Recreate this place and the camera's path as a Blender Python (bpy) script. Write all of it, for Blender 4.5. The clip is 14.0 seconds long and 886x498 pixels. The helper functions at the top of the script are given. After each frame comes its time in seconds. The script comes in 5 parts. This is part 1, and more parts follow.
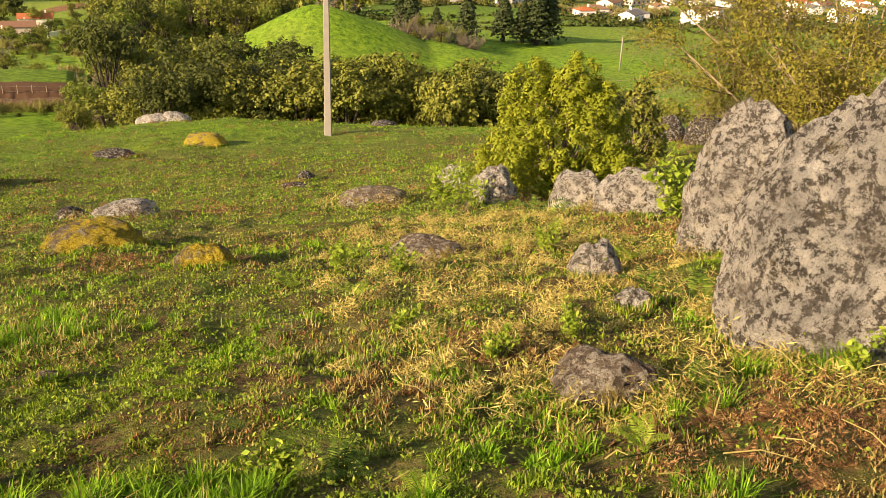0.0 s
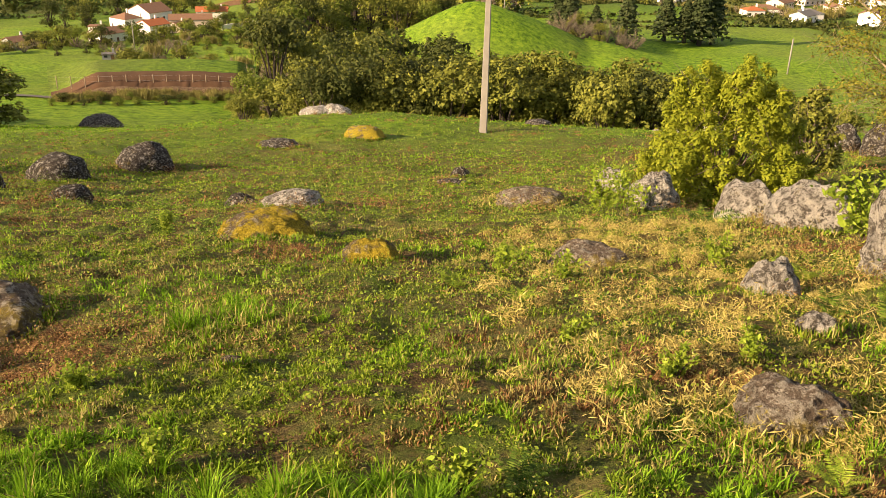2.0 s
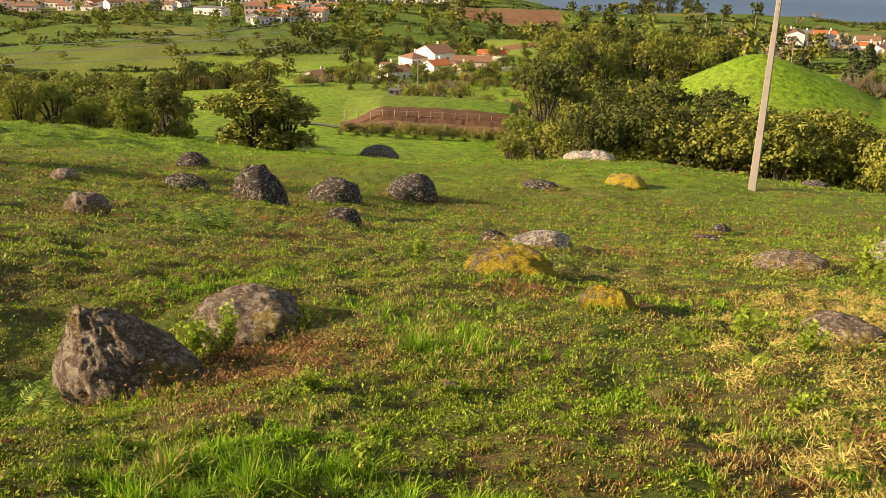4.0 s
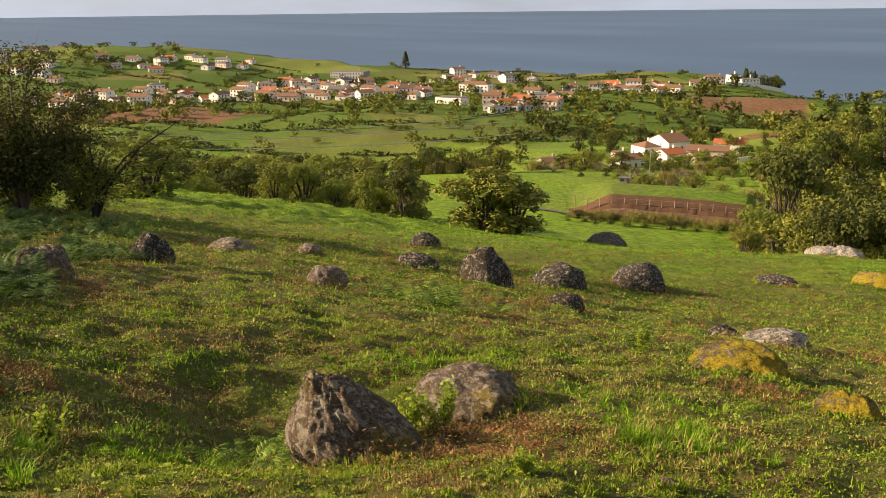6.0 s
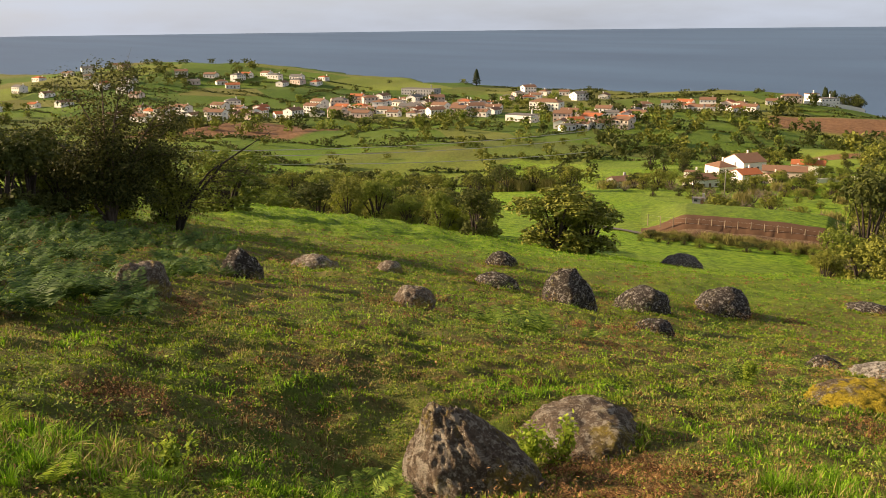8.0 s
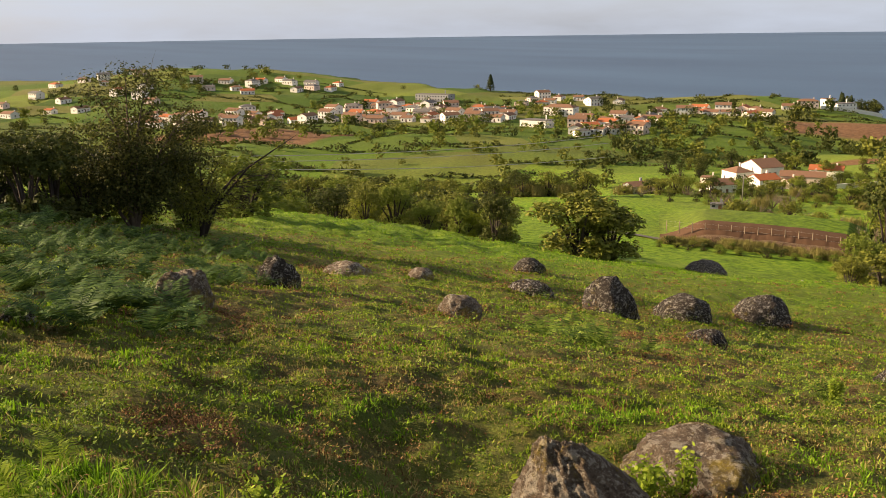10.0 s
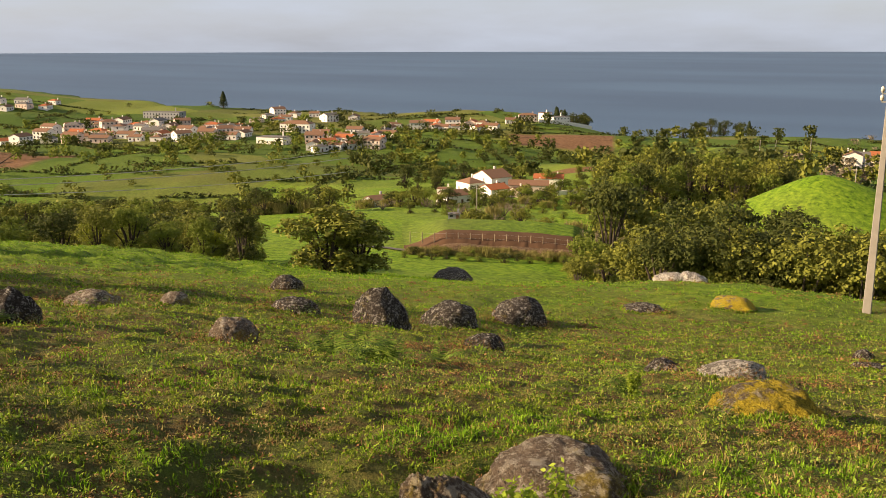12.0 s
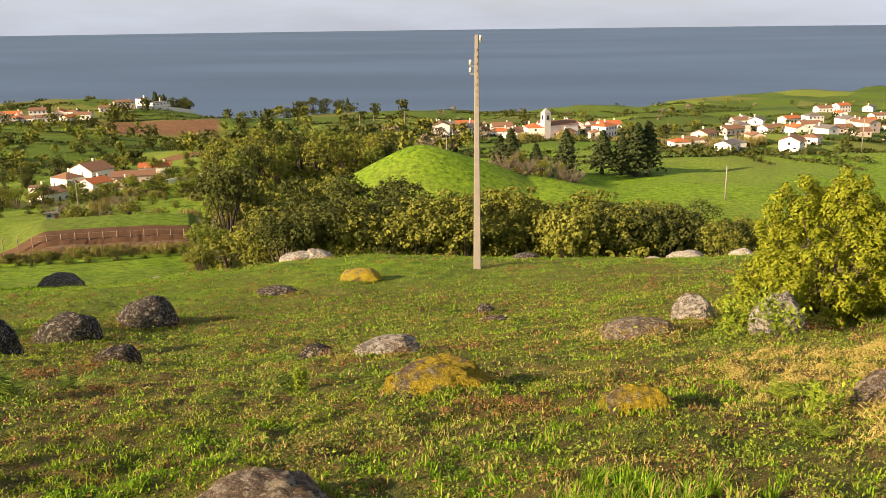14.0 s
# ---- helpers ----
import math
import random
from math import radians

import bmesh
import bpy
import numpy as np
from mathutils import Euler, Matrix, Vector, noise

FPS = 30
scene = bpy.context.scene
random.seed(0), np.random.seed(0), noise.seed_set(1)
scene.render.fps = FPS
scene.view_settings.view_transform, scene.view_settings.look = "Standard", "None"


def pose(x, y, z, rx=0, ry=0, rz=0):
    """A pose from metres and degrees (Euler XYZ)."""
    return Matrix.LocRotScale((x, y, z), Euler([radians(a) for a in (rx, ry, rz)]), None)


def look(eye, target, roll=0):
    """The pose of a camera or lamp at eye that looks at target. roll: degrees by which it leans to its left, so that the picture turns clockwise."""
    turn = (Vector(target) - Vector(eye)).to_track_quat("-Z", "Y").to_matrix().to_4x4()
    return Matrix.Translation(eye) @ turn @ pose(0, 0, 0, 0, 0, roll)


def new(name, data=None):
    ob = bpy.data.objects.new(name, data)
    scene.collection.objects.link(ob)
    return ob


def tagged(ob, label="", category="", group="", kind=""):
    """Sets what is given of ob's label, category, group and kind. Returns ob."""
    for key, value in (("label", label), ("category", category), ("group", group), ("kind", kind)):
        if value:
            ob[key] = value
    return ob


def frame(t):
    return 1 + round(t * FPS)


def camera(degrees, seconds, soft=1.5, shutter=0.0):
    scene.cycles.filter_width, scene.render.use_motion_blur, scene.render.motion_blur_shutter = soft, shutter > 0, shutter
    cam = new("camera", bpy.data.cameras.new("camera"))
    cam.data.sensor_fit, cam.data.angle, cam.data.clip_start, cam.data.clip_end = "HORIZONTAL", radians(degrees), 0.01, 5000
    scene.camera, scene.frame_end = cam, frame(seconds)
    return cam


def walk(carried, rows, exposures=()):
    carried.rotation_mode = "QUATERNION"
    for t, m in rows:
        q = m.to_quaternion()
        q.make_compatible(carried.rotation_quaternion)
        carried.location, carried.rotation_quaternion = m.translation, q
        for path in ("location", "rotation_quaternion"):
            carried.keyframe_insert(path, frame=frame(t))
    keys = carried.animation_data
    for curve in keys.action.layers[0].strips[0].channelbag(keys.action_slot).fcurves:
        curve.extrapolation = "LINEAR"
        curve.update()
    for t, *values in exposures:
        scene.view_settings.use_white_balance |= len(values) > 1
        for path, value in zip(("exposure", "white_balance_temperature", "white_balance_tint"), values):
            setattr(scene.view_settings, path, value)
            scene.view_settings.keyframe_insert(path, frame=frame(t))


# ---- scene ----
cam = camera(52.56, 14.0, soft=0.45)
walk(cam, [
    (0.0, pose(0.00, 0.00, 1.40, 67.39, -1.99, 0.00)),
    (0.5, pose(-0.02, 0.02, 1.39, 66.96, -1.95, 3.60)),
    (1.0, pose(-0.07, 0.02, 1.41, 66.74, -1.85, 6.11)),
    (1.5, pose(-0.12, 0.04, 1.41, 66.83, -1.44, 8.70)),
    (2.0, pose(-0.19, 0.03, 1.44, 66.94, -1.31, 9.75)),
    (2.5, pose(-0.19, 0.07, 1.44, 67.30, -1.27, 11.64)),
    (3.0, pose(-0.13, 0.03, 1.46, 68.05, -1.04, 17.82)),
    (5.5, pose(0.08, -0.06, 1.49, 72.85, 0.02, 36.82)),
    (6.0, pose(0.05, -0.08, 1.49, 74.80, 0.62, 41.43)),
    (6.5, pose(0.03, -0.13, 1.51, 75.68, 0.81, 43.52)),
    (7.0, pose(-0.13, -0.12, 1.50, 75.74, 0.75, 44.06)),
    (7.5, pose(-0.31, -0.17, 1.50, 75.95, 0.91, 44.32)),
    (8.0, pose(-0.48, -0.18, 1.51, 75.92, 0.64, 45.84)),
    (8.5, pose(-0.70, -0.09, 1.50, 76.10, 0.74, 46.82)),
    (11.0, pose(-2.16, -0.05, 1.16, 76.79, 1.03, 46.04)),
    (11.5, pose(-2.44, 0.11, 1.07, 77.02, 0.88, 40.28)),
    (12.0, pose(-2.66, 0.27, 1.04, 77.19, 0.11, 30.08)),
    (12.5, pose(-2.90, 0.46, 1.02, 77.10, 1.56, 19.95)),
    (13.0, pose(-3.07, 0.58, 1.01, 76.95, 1.32, 14.16)),
    (13.5, pose(-3.17, 0.91, 0.90, 77.28, 1.38, 11.57)),
    (14.0, pose(-3.34, 1.03, 0.93, 75.86, 0.71, 5.23)),
], exposures=[(0.0, 1.42, 7000, 15), (3.0, 1.46, 7100, 16), (6.0, 1.28, 7000, 15), (11.5, 1.22, 7000, 15), (13.2, 1.12, 7100, 16), (14.0, 1.34, 7100, 16)])

# ---- sky and sun: a low western sun on the walker's left ----
SUN_AZ, SUN_UP = 126.0, 21.0
world = bpy.data.worlds.new("sky")
scene.world = world
world.use_nodes = True
wn = world.node_tree.nodes
wl = world.node_tree.links
wn.clear()
sky = wn.new("ShaderNodeTexSky")
sky.sky_type = "NISHITA"
sky.sun_disc = False
sky.sun_elevation, sky.sun_rotation = radians(SUN_UP), radians(-SUN_AZ)
sky.altitude, sky.air_density, sky.dust_density, sky.ozone_density = 0, 1.0, 1.6, 1.0
# broken thin cloud veils the sky
wco = wn.new("ShaderNodeTexCoord")
wmap = wn.new("ShaderNodeMapping")
wmap.inputs["Scale"].default_value = (2.2, 2.2, 11.0)
wno = wn.new("ShaderNodeTexNoise")
wno.inputs["Scale"].default_value, wno.inputs["Detail"].default_value, wno.inputs["Roughness"].default_value = 1.6, 6, 0.55
wra = wn.new("ShaderNodeValToRGB")
wra.color_ramp.elements[0].position, wra.color_ramp.elements[1].position = 0.30, 0.72
wra.color_ramp.elements[0].color, wra.color_ramp.elements[1].color = (0.55, 0.55, 0.55, 1), (0.95, 0.95, 0.95, 1)
wmx = wn.new("ShaderNodeMixRGB")
wbg = wn.new("ShaderNodeBackground")
wbg.inputs["Strength"].default_value = 0.058
wou = wn.new("ShaderNodeOutputWorld")
wl.new(wco.outputs["Generated"], wmap.inputs["Vector"])
wl.new(wmap.outputs["Vector"], wno.inputs["Vector"])
wl.new(wno.outputs["Fac"], wra.inputs["Fac"])
wl.new(wra.outputs["Color"], wmx.inputs["Fac"])
# thin bright haze lies along the horizon
wsp = wn.new("ShaderNodeSeparateXYZ")
wl.new(wco.outputs["Generated"], wsp.inputs["Vector"])
wup = wn.new("ShaderNodeMapRange")
wup.inputs["From Min"].default_value, wup.inputs["From Max"].default_value = 0.05, 0.75
wup.inputs["To Min"].default_value, wup.inputs["To Max"].default_value = 0.0, 1.0
wl.new(wsp.outputs["Z"], wup.inputs["Value"])
wsc = wn.new("ShaderNodeMixRGB")
wsc.inputs["Color1"].default_value, wsc.inputs["Color2"].default_value = (4.3, 5.05, 6.2, 1), (3.5, 3.7, 4.2, 1)
wl.new(wup.outputs["Result"], wsc.inputs["Fac"])
wl.new(wsc.outputs["Color"], wmx.inputs["Color2"])
wl.new(sky.outputs["Color"], wmx.inputs["Color1"])
wl.new(wmx.outputs["Color"], wbg.inputs["Color"])
wl.new(wbg.outputs["Background"], wou.inputs["Surface"])

sun = new("sun", bpy.data.lights.new("sun", "SUN"))
sun.data.energy, sun.data.angle, sun.data.color = 5.0, radians(0.6), (1.0, 0.79, 0.53)
sun_way = Vector((-math.sin(radians(SUN_AZ)) * math.cos(radians(SUN_UP)), math.cos(radians(SUN_AZ)) * math.cos(radians(SUN_UP)), math.sin(radians(SUN_UP))))
sun.matrix_world = look(sun_way * 100, (0, 0, 0))


# ---- materials ----
class Mat:
    """A node material under construction."""

    def __init__(self, name, rough=0.8, spec=0.3, metal=0.0):
        self.m = bpy.data.materials.new(name)
        self.m.use_nodes = True
        self.n, self.l = self.m.node_tree.nodes, self.m.node_tree.links
        self.b = self.n["Principled BSDF"]
        self.b.inputs["Roughness"].default_value = rough
        self.b.inputs["Specular IOR Level"].default_value = spec
        self.b.inputs["Metallic"].default_value = metal
        self.pos = self.n.new("ShaderNodeNewGeometry").outputs["Position"]
        self.obj = self.n.new("ShaderNodeTexCoord").outputs["Object"]

    def plug(self, value, socket):
        if hasattr(value, "is_output"):
            self.l.new(value, socket)
        elif isinstance(value, tuple):
            socket.default_value = (*value, 1) if len(value) == 3 and len(socket.default_value) == 4 else value
        else:
            socket.default_value = value

    def noise(self, scale, detail=4, rough=0.55, at=None, stretch=None):
        at = at or self.pos
        if stretch:
            mp = self.n.new("ShaderNodeMapping")
            mp.inputs["Scale"].default_value = stretch
            self.l.new(at, mp.inputs["Vector"])
            at = mp.outputs["Vector"]
        x = self.n.new("ShaderNodeTexNoise")
        x.inputs["Scale"].default_value, x.inputs["Detail"].default_value, x.inputs["Roughness"].default_value = scale, detail, rough
        self.l.new(at, x.inputs["Vector"])
        return x.outputs["Fac"]

    def cells(self, scale, out="Color", feature="F1", at=None):
        x = self.n.new("ShaderNodeTexVoronoi")
        x.feature = feature
        x.inputs["Scale"].default_value = scale
        self.l.new(at or self.pos, x.inputs["Vector"])
        return x.outputs[out]

    def ramp(self, fac, *stops):
        x = self.n.new("ShaderNodeValToRGB")
        e = x.color_ramp.elements
        while len(e) < len(stops):
            e.new(0.5)
        for k, (p, c) in zip(e, stops):
            k.position, k.color = p, (*c, 1) if isinstance(c, tuple) else (c, c, c, 1)
        self.l.new(fac, x.inputs["Fac"])
        return x.outputs["Color"]

    def mix(self, fac, a, b, how="MIX"):
        x = self.n.new("ShaderNodeMixRGB")
        x.blend_type = how
        for v, s in ((fac, "Fac"), (a, "Color1"), (b, "Color2")):
            self.plug(v, x.inputs[s])
        return x.outputs["Color"]

    def math(self, a, b, how="MULTIPLY"):
        x = self.n.new("ShaderNodeMath")
        x.operation = how
        self.plug(a, x.inputs[0])
        self.plug(b, x.inputs[1])
        return x.outputs[0]

    def attr(self, name):
        x = self.n.new("ShaderNodeAttribute")
        x.attribute_name = name
        return x.outputs["Fac"]

    def rand(self):
        return self.n.new("ShaderNodeObjectInfo").outputs["Random"]

    def island(self):
        return self.n.new("ShaderNodeNewGeometry").outputs["Random Per Island"]

    def done(self, colour, bump=None, strength=0.4, dist=0.05, rough=None, leafy=0.0):
        self.plug(colour, self.b.inputs["Base Color"])
        if rough is not None:
            self.plug(rough, self.b.inputs["Roughness"])
        if bump is not None:
            x = self.n.new("ShaderNodeBump")
            x.inputs["Strength"].default_value, x.inputs["Distance"].default_value = strength, dist
            self.l.new(bump, x.inputs["Height"])
            self.l.new(x.outputs["Normal"], self.b.inputs["Normal"])
        if leafy:
            t = self.n.new("ShaderNodeBsdfTranslucent")
            self.plug(colour, t.inputs["Color"])
            mx = self.n.new("ShaderNodeMixShader")
            mx.inputs["Fac"].default_value = leafy
            self.l.new(self.b.outputs["BSDF"], mx.inputs[1])
            self.l.new(t.outputs["BSDF"], mx.inputs[2])
            self.l.new(mx.outputs["Shader"], self.n["Material Output"].inputs["Surface"])
        return self.m


def plain(name, colour, rough=0.7, spec=0.3, var=0.25, scale=3.0, metal=0.0):
    m = Mat(name, rough, spec, metal)
    dark = tuple(c * (1 - var) for c in colour)
    n = m.noise(scale, 5)
    g = m.noise(scale * 9, 3)
    return m.done(m.mix(m.ramp(g, (0.3, 0.0), (0.8, 0.35)), m.mix(n, dark, colour), dark), g, 0.2, 0.02)


def leaf_mat(name, dark, mid, light, leafy=0.3, rough=0.55, even=0.0):
    dark, light = (tuple(a + (b - a) * even for a, b in zip(v, mid)) for v in (dark, light))
    m = Mat(name, rough + 0.1, 0.12)
    c = m.ramp(m.island(), (0.0, dark), (0.45, mid), (1.0, light))
    c = m.mix(m.math(m.rand(), 0.45), c, tuple(0.5 * (a + b) for a, b in zip(dark, mid)))
    return m.done(c, leafy=leafy)


def ground_mat():
    m = Mat("pasture", 0.9, 0.12)
    # turf: matted blades, litter and bare crumbs at several sizes
    fine = m.noise(9.0, 7, 0.72)
    near = m.ramp(fine, (0.34, (0.032, 0.038, 0.009)), (0.5, (0.125, 0.15, 0.024)), (0.68, (0.28, 0.29, 0.055)))
    litter = m.ramp(m.noise(70, 7, 0.8), (0.36, (0.034, 0.032, 0.012)), (0.52, (0.16, 0.155, 0.040)), (0.68, (0.42, 0.35, 0.14)))
    near = m.mix(0.55, near, litter)
    bare = m.ramp(m.noise(14, 6, 0.75), (0.36, (0.034, 0.021, 0.012)), (0.64, (0.27, 0.165, 0.07)))
    near = m.mix(m.ramp(m.noise(1.7, 8, 0.74), (0.46, 0.0), (0.55, 0.85)), near, bare)
    # rank darker tussocks and paler worn turf
    rank = m.ramp(m.noise(6.5, 6, 0.7), (0.3, (0.030, 0.055, 0.008)), (0.7, (0.13, 0.21, 0.020)))
    near = m.mix(m.ramp(m.noise(1.05, 8, 0.72), (0.50, 0.0), (0.60, 0.8)), near, rank)
    worn = m.ramp(m.noise(11, 6, 0.75), (0.34, (0.14, 0.14, 0.036)), (0.66, (0.40, 0.36, 0.11)))
    near = m.mix(m.ramp(m.noise(0.62, 8, 0.72), (0.52, 0.0), (0.64, 0.65)), near, worn)
    lush = m.ramp(m.noise(0.75, 10, 0.78), (0.36, (0.030, 0.075, 0.005)), (0.5, (0.13, 0.235, 0.012)), (0.66, (0.27, 0.37, 0.028)))
    lush = m.mix(m.ramp(m.noise(0.02, 4), (0.4, 0.0), (0.7, 0.55)), lush, (0.16, 0.17, 0.045))
    patch = m.cells(0.013)
    far = m.mix(0.7, lush, m.ramp(patch, (0.2, (0.022, 0.050, 0.009)), (0.4, (0.085, 0.125, 0.018)), (0.55, (0.040, 0.070, 0.013)), (0.72, (0.13, 0.095, 0.042)), (0.85, (0.16, 0.21, 0.03))))
    c = m.mix(m.attr("far"), m.mix(m.ramp(m.noise(0.12, 4), (0.45, 0.0), (0.7, 0.4)), near, lush), lush)
    c = m.mix(m.attr("plain"), c, far)
    soil = m.ramp(m.noise(0.4, 6), (0.3, (0.11, 0.06, 0.03)), (0.7, (0.22, 0.12, 0.06)))
    c = m.mix(m.attr("soil"), c, soil)
    c = m.mix(m.attr("scrub"), c, m.ramp(m.noise(0.25, 6, 0.7), (0.3, (0.03, 0.05, 0.012)), (0.7, (0.10, 0.115, 0.035))))
    return m.done(c, m.math(m.math(m.noise(2.2, 6, 0.7), 1.6), m.math(m.noise(7, 6, 0.7), m.noise(55, 5, 0.75), "ADD"), "ADD"), 1.0, 0.10)


def rock_mat(name, base, light, moss=0.3, lichen=0.5, grain=1.0):
    """Weathered stone under crusts of pale lichen: blotches, small rosettes and pits."""
    m = Mat(name, 0.92, 0.12)
    n = m.noise(2.2, 8, 0.65, m.obj)
    g = m.noise(26, 9, 0.78, m.obj)
    dark = tuple(b * 0.28 for b in base)
    stone = m.mix(m.ramp(g, (0.36, 0.0), (0.62, 1.0)), dark, base)
    stone = m.mix(m.ramp(m.noise(1.6, 8, 0.7, m.obj), (0.46, 0.0), (0.60, 0.75)), stone, dark)
    t = 0.56 - 0.11 * lichen
    blotch = m.ramp(m.noise(9.5 * grain, 12, 0.74, m.obj), (t, 0.0), (t + 0.04, 1.0))
    spots = m.ramp(m.noise(24 * grain, 10, 0.76, m.obj), (t + 0.02, 0.0), (t + 0.05, 0.9))
    crust = m.math(m.math(blotch, spots, "MAXIMUM"), m.ramp(m.noise(1.9, 8, 0.75, m.obj), (0.36, 0.30), (0.48, 1.0)))
    pits = m.ramp(m.noise(85, 7, 0.8, m.obj), (0.37, 0.1), (0.48, 1.0))
    tone = m.mix(m.ramp(m.noise(13, 6, 0.7, m.obj), (0.3, 0.0), (0.7, 1.0)), tuple(v * 0.66 for v in light), light)
    c = m.mix(m.math(crust, pits), stone, tone)
    ochre = m.math(m.ramp(m.noise(3.7, 8, 0.7, m.obj), (0.57, 0.0), (0.62, 0.7)), m.ramp(m.noise(40, 6, 0.8, m.obj), (0.45, 0.0), (0.6, 1.0)))
    c = m.mix(ochre, c, (0.30, 0.235, 0.09))
    green = m.math(m.ramp(m.noise(2.1, 9, 0.7, m.obj), (0.62 - 0.3 * moss, 0.0), (0.70 - 0.3 * moss, 1.0)), min(1.0, 1.5 * moss))
    c = m.mix(green, c, m.mix(m.ramp(m.noise(28, 8, 0.78, m.obj), (0.38, 0.0), (0.62, 1.0)), (0.17, 0.13, 0.014), (0.60, 0.46, 0.045)))
    relief = m.math(m.math(n, 0.8), m.math(m.math(g, 0.8), m.math(m.noise(60, 6, 0.8, m.obj), m.math(crust, 0.15), "ADD"), "ADD"), "ADD")
    return m.done(c, relief, 1.0, 0.09)


GROUND = ground_mat()
ROCK_PALE = rock_mat("lichened_stone", (0.23, 0.20, 0.165), (0.76, 0.71, 0.62), 0.0, 0.66)
ROCK_DARK = rock_mat("dark_stone", (0.085, 0.07, 0.058), (0.54, 0.51, 0.45), 0.14, 0.22, 0.9)
ROCK_MOSS = rock_mat("mossy_stone", (0.20, 0.15, 0.10), (0.50, 0.46, 0.38), 0.70, 0.3)
ROCK_BROWN = rock_mat("brown_stone", (0.27, 0.205, 0.15), (0.58, 0.52, 0.42), 0.32, 0.38)
LEAF_YELLOW = leaf_mat("sunny_leaf", (0.088, 0.125, 0.010), (0.213, 0.250, 0.019), (0.425, 0.413, 0.037), 0.3, even=0.55)
LEAF_DARK = leaf_mat("dark_leaf", (0.022, 0.034, 0.009), (0.065, 0.080, 0.018), (0.15, 0.15, 0.035), 0.25, even=0.55)
LEAF_OLIVE = leaf_mat("olive_leaf", (0.036, 0.046, 0.009), (0.150, 0.162, 0.026), (0.32, 0.32, 0.050), 0.12, even=0.55)
LEAF_GREEN = leaf_mat("green_leaf", (0.06, 0.09, 0.014), (0.15, 0.19, 0.028), (0.28, 0.31, 0.06), 0.3, even=0.55)
LEAF_CONE = leaf_mat("conifer_leaf", (0.017, 0.028, 0.011), (0.042, 0.059, 0.020), (0.098, 0.105, 0.035), 0.1, even=0.55)
LEAF_GREY = leaf_mat("bare_twig", (0.10, 0.08, 0.055), (0.20, 0.165, 0.11), (0.32, 0.27, 0.19), 0.1)
LEAF_CANE = leaf_mat("cane", (0.12, 0.12, 0.03), (0.22, 0.20, 0.06), (0.34, 0.29, 0.11), 0.2)
LEAF_WEST = leaf_mat("dull_dark_leaf", (0.022, 0.030, 0.009), (0.070, 0.078, 0.019), (0.17, 0.165, 0.042), 0.22)
LEAF_TANGLE = leaf_mat("olive_gold_leaf", (0.08, 0.085, 0.012), (0.20, 0.185, 0.028), (0.40, 0.345, 0.055), 0.3, even=0.55)
BARK = plain("bark", (0.16, 0.12, 0.09), 0.9, 0.2, 0.5, 6)
TWIG = plain("pale_twig", (0.34, 0.27, 0.16), 0.9, 0.2, 0.5, 9)
BARK_DARK = plain("dark_bark", (0.07, 0.055, 0.045), 0.9, 0.2, 0.5, 6)
CONCRETE = plain("weathered_concrete", (0.33, 0.305, 0.265), 0.85, 0.2, 0.45, 2.0)
WHITE_WALL = plain("white_render", (0.80, 0.76, 0.70), 0.85, 0.2, 0.12, 0.6)
GREY_WALL = plain("grey_render", (0.33, 0.335, 0.34), 0.85, 0.2, 0.2, 0.6)
PINK_WALL = plain("pale_pink_render", (0.70, 0.56, 0.48), 0.85, 0.2, 0.15, 0.6)
ROOF_RED = plain("clay_tile", (0.46, 0.15, 0.06), 0.85, 0.2, 0.35, 1.2)
ROOF_BROWN = plain("aged_clay_tile", (0.26, 0.145, 0.09), 0.9, 0.2, 0.4, 1.2)
ROOF_GREY = plain("grey_roof", (0.17, 0.16, 0.15), 0.9, 0.2, 0.3, 1.2)
PANE = plain("window_dark", (0.03, 0.035, 0.045), 0.15, 0.5, 0.2, 1.0)
DOOR_BROWN = plain("door_paint", (0.16, 0.08, 0.05), 0.6, 0.3, 0.3, 2.0)
PORCELAIN = plain("porcelain", (0.62, 0.58, 0.52), 0.3, 0.5, 0.1, 5.0)
METAL = plain("galvanised_steel", (0.35, 0.35, 0.34), 0.5, 0.4, 0.3, 8.0, 0.7)
ROCK_WALL = rock_mat("wall_stone", (0.20, 0.12, 0.075), (0.40, 0.30, 0.19), 0.1, 0.3)
GRASS = leaf_mat("grass_blade", (0.045, 0.085, 0.007), (0.165, 0.25, 0.016), (0.37, 0.45, 0.045), 0.3, even=0.12)
GRASS_LUSH = leaf_mat("lush_grass", (0.05, 0.13, 0.006), (0.16, 0.31, 0.013), (0.33, 0.50, 0.038), 0.35, even=0.12)
STRAW = leaf_mat("dry_grass", (0.15, 0.125, 0.035), (0.28, 0.235, 0.075), (0.48, 0.41, 0.15), 0.2, even=0.3)
BRACKEN = leaf_mat("dead_bracken", (0.055, 0.028, 0.012), (0.21, 0.108, 0.040), (0.38, 0.22, 0.095), 0.15)
FERN = leaf_mat("fern_green", (0.03, 0.065, 0.010), (0.115, 0.19, 0.024), (0.29, 0.38, 0.055), 0.3)
# darkened copy of the fern green, for the bank that lies in shade
FERN_SHADED = leaf_mat("shaded_fern_green", (0.016, 0.040, 0.010), (0.055, 0.105, 0.020), (0.13, 0.20, 0.042), 0.2)
FERN_PALE = leaf_mat("young_fern", (0.13, 0.20, 0.02), (0.24, 0.33, 0.03), (0.38, 0.44, 0.06), 0.35)
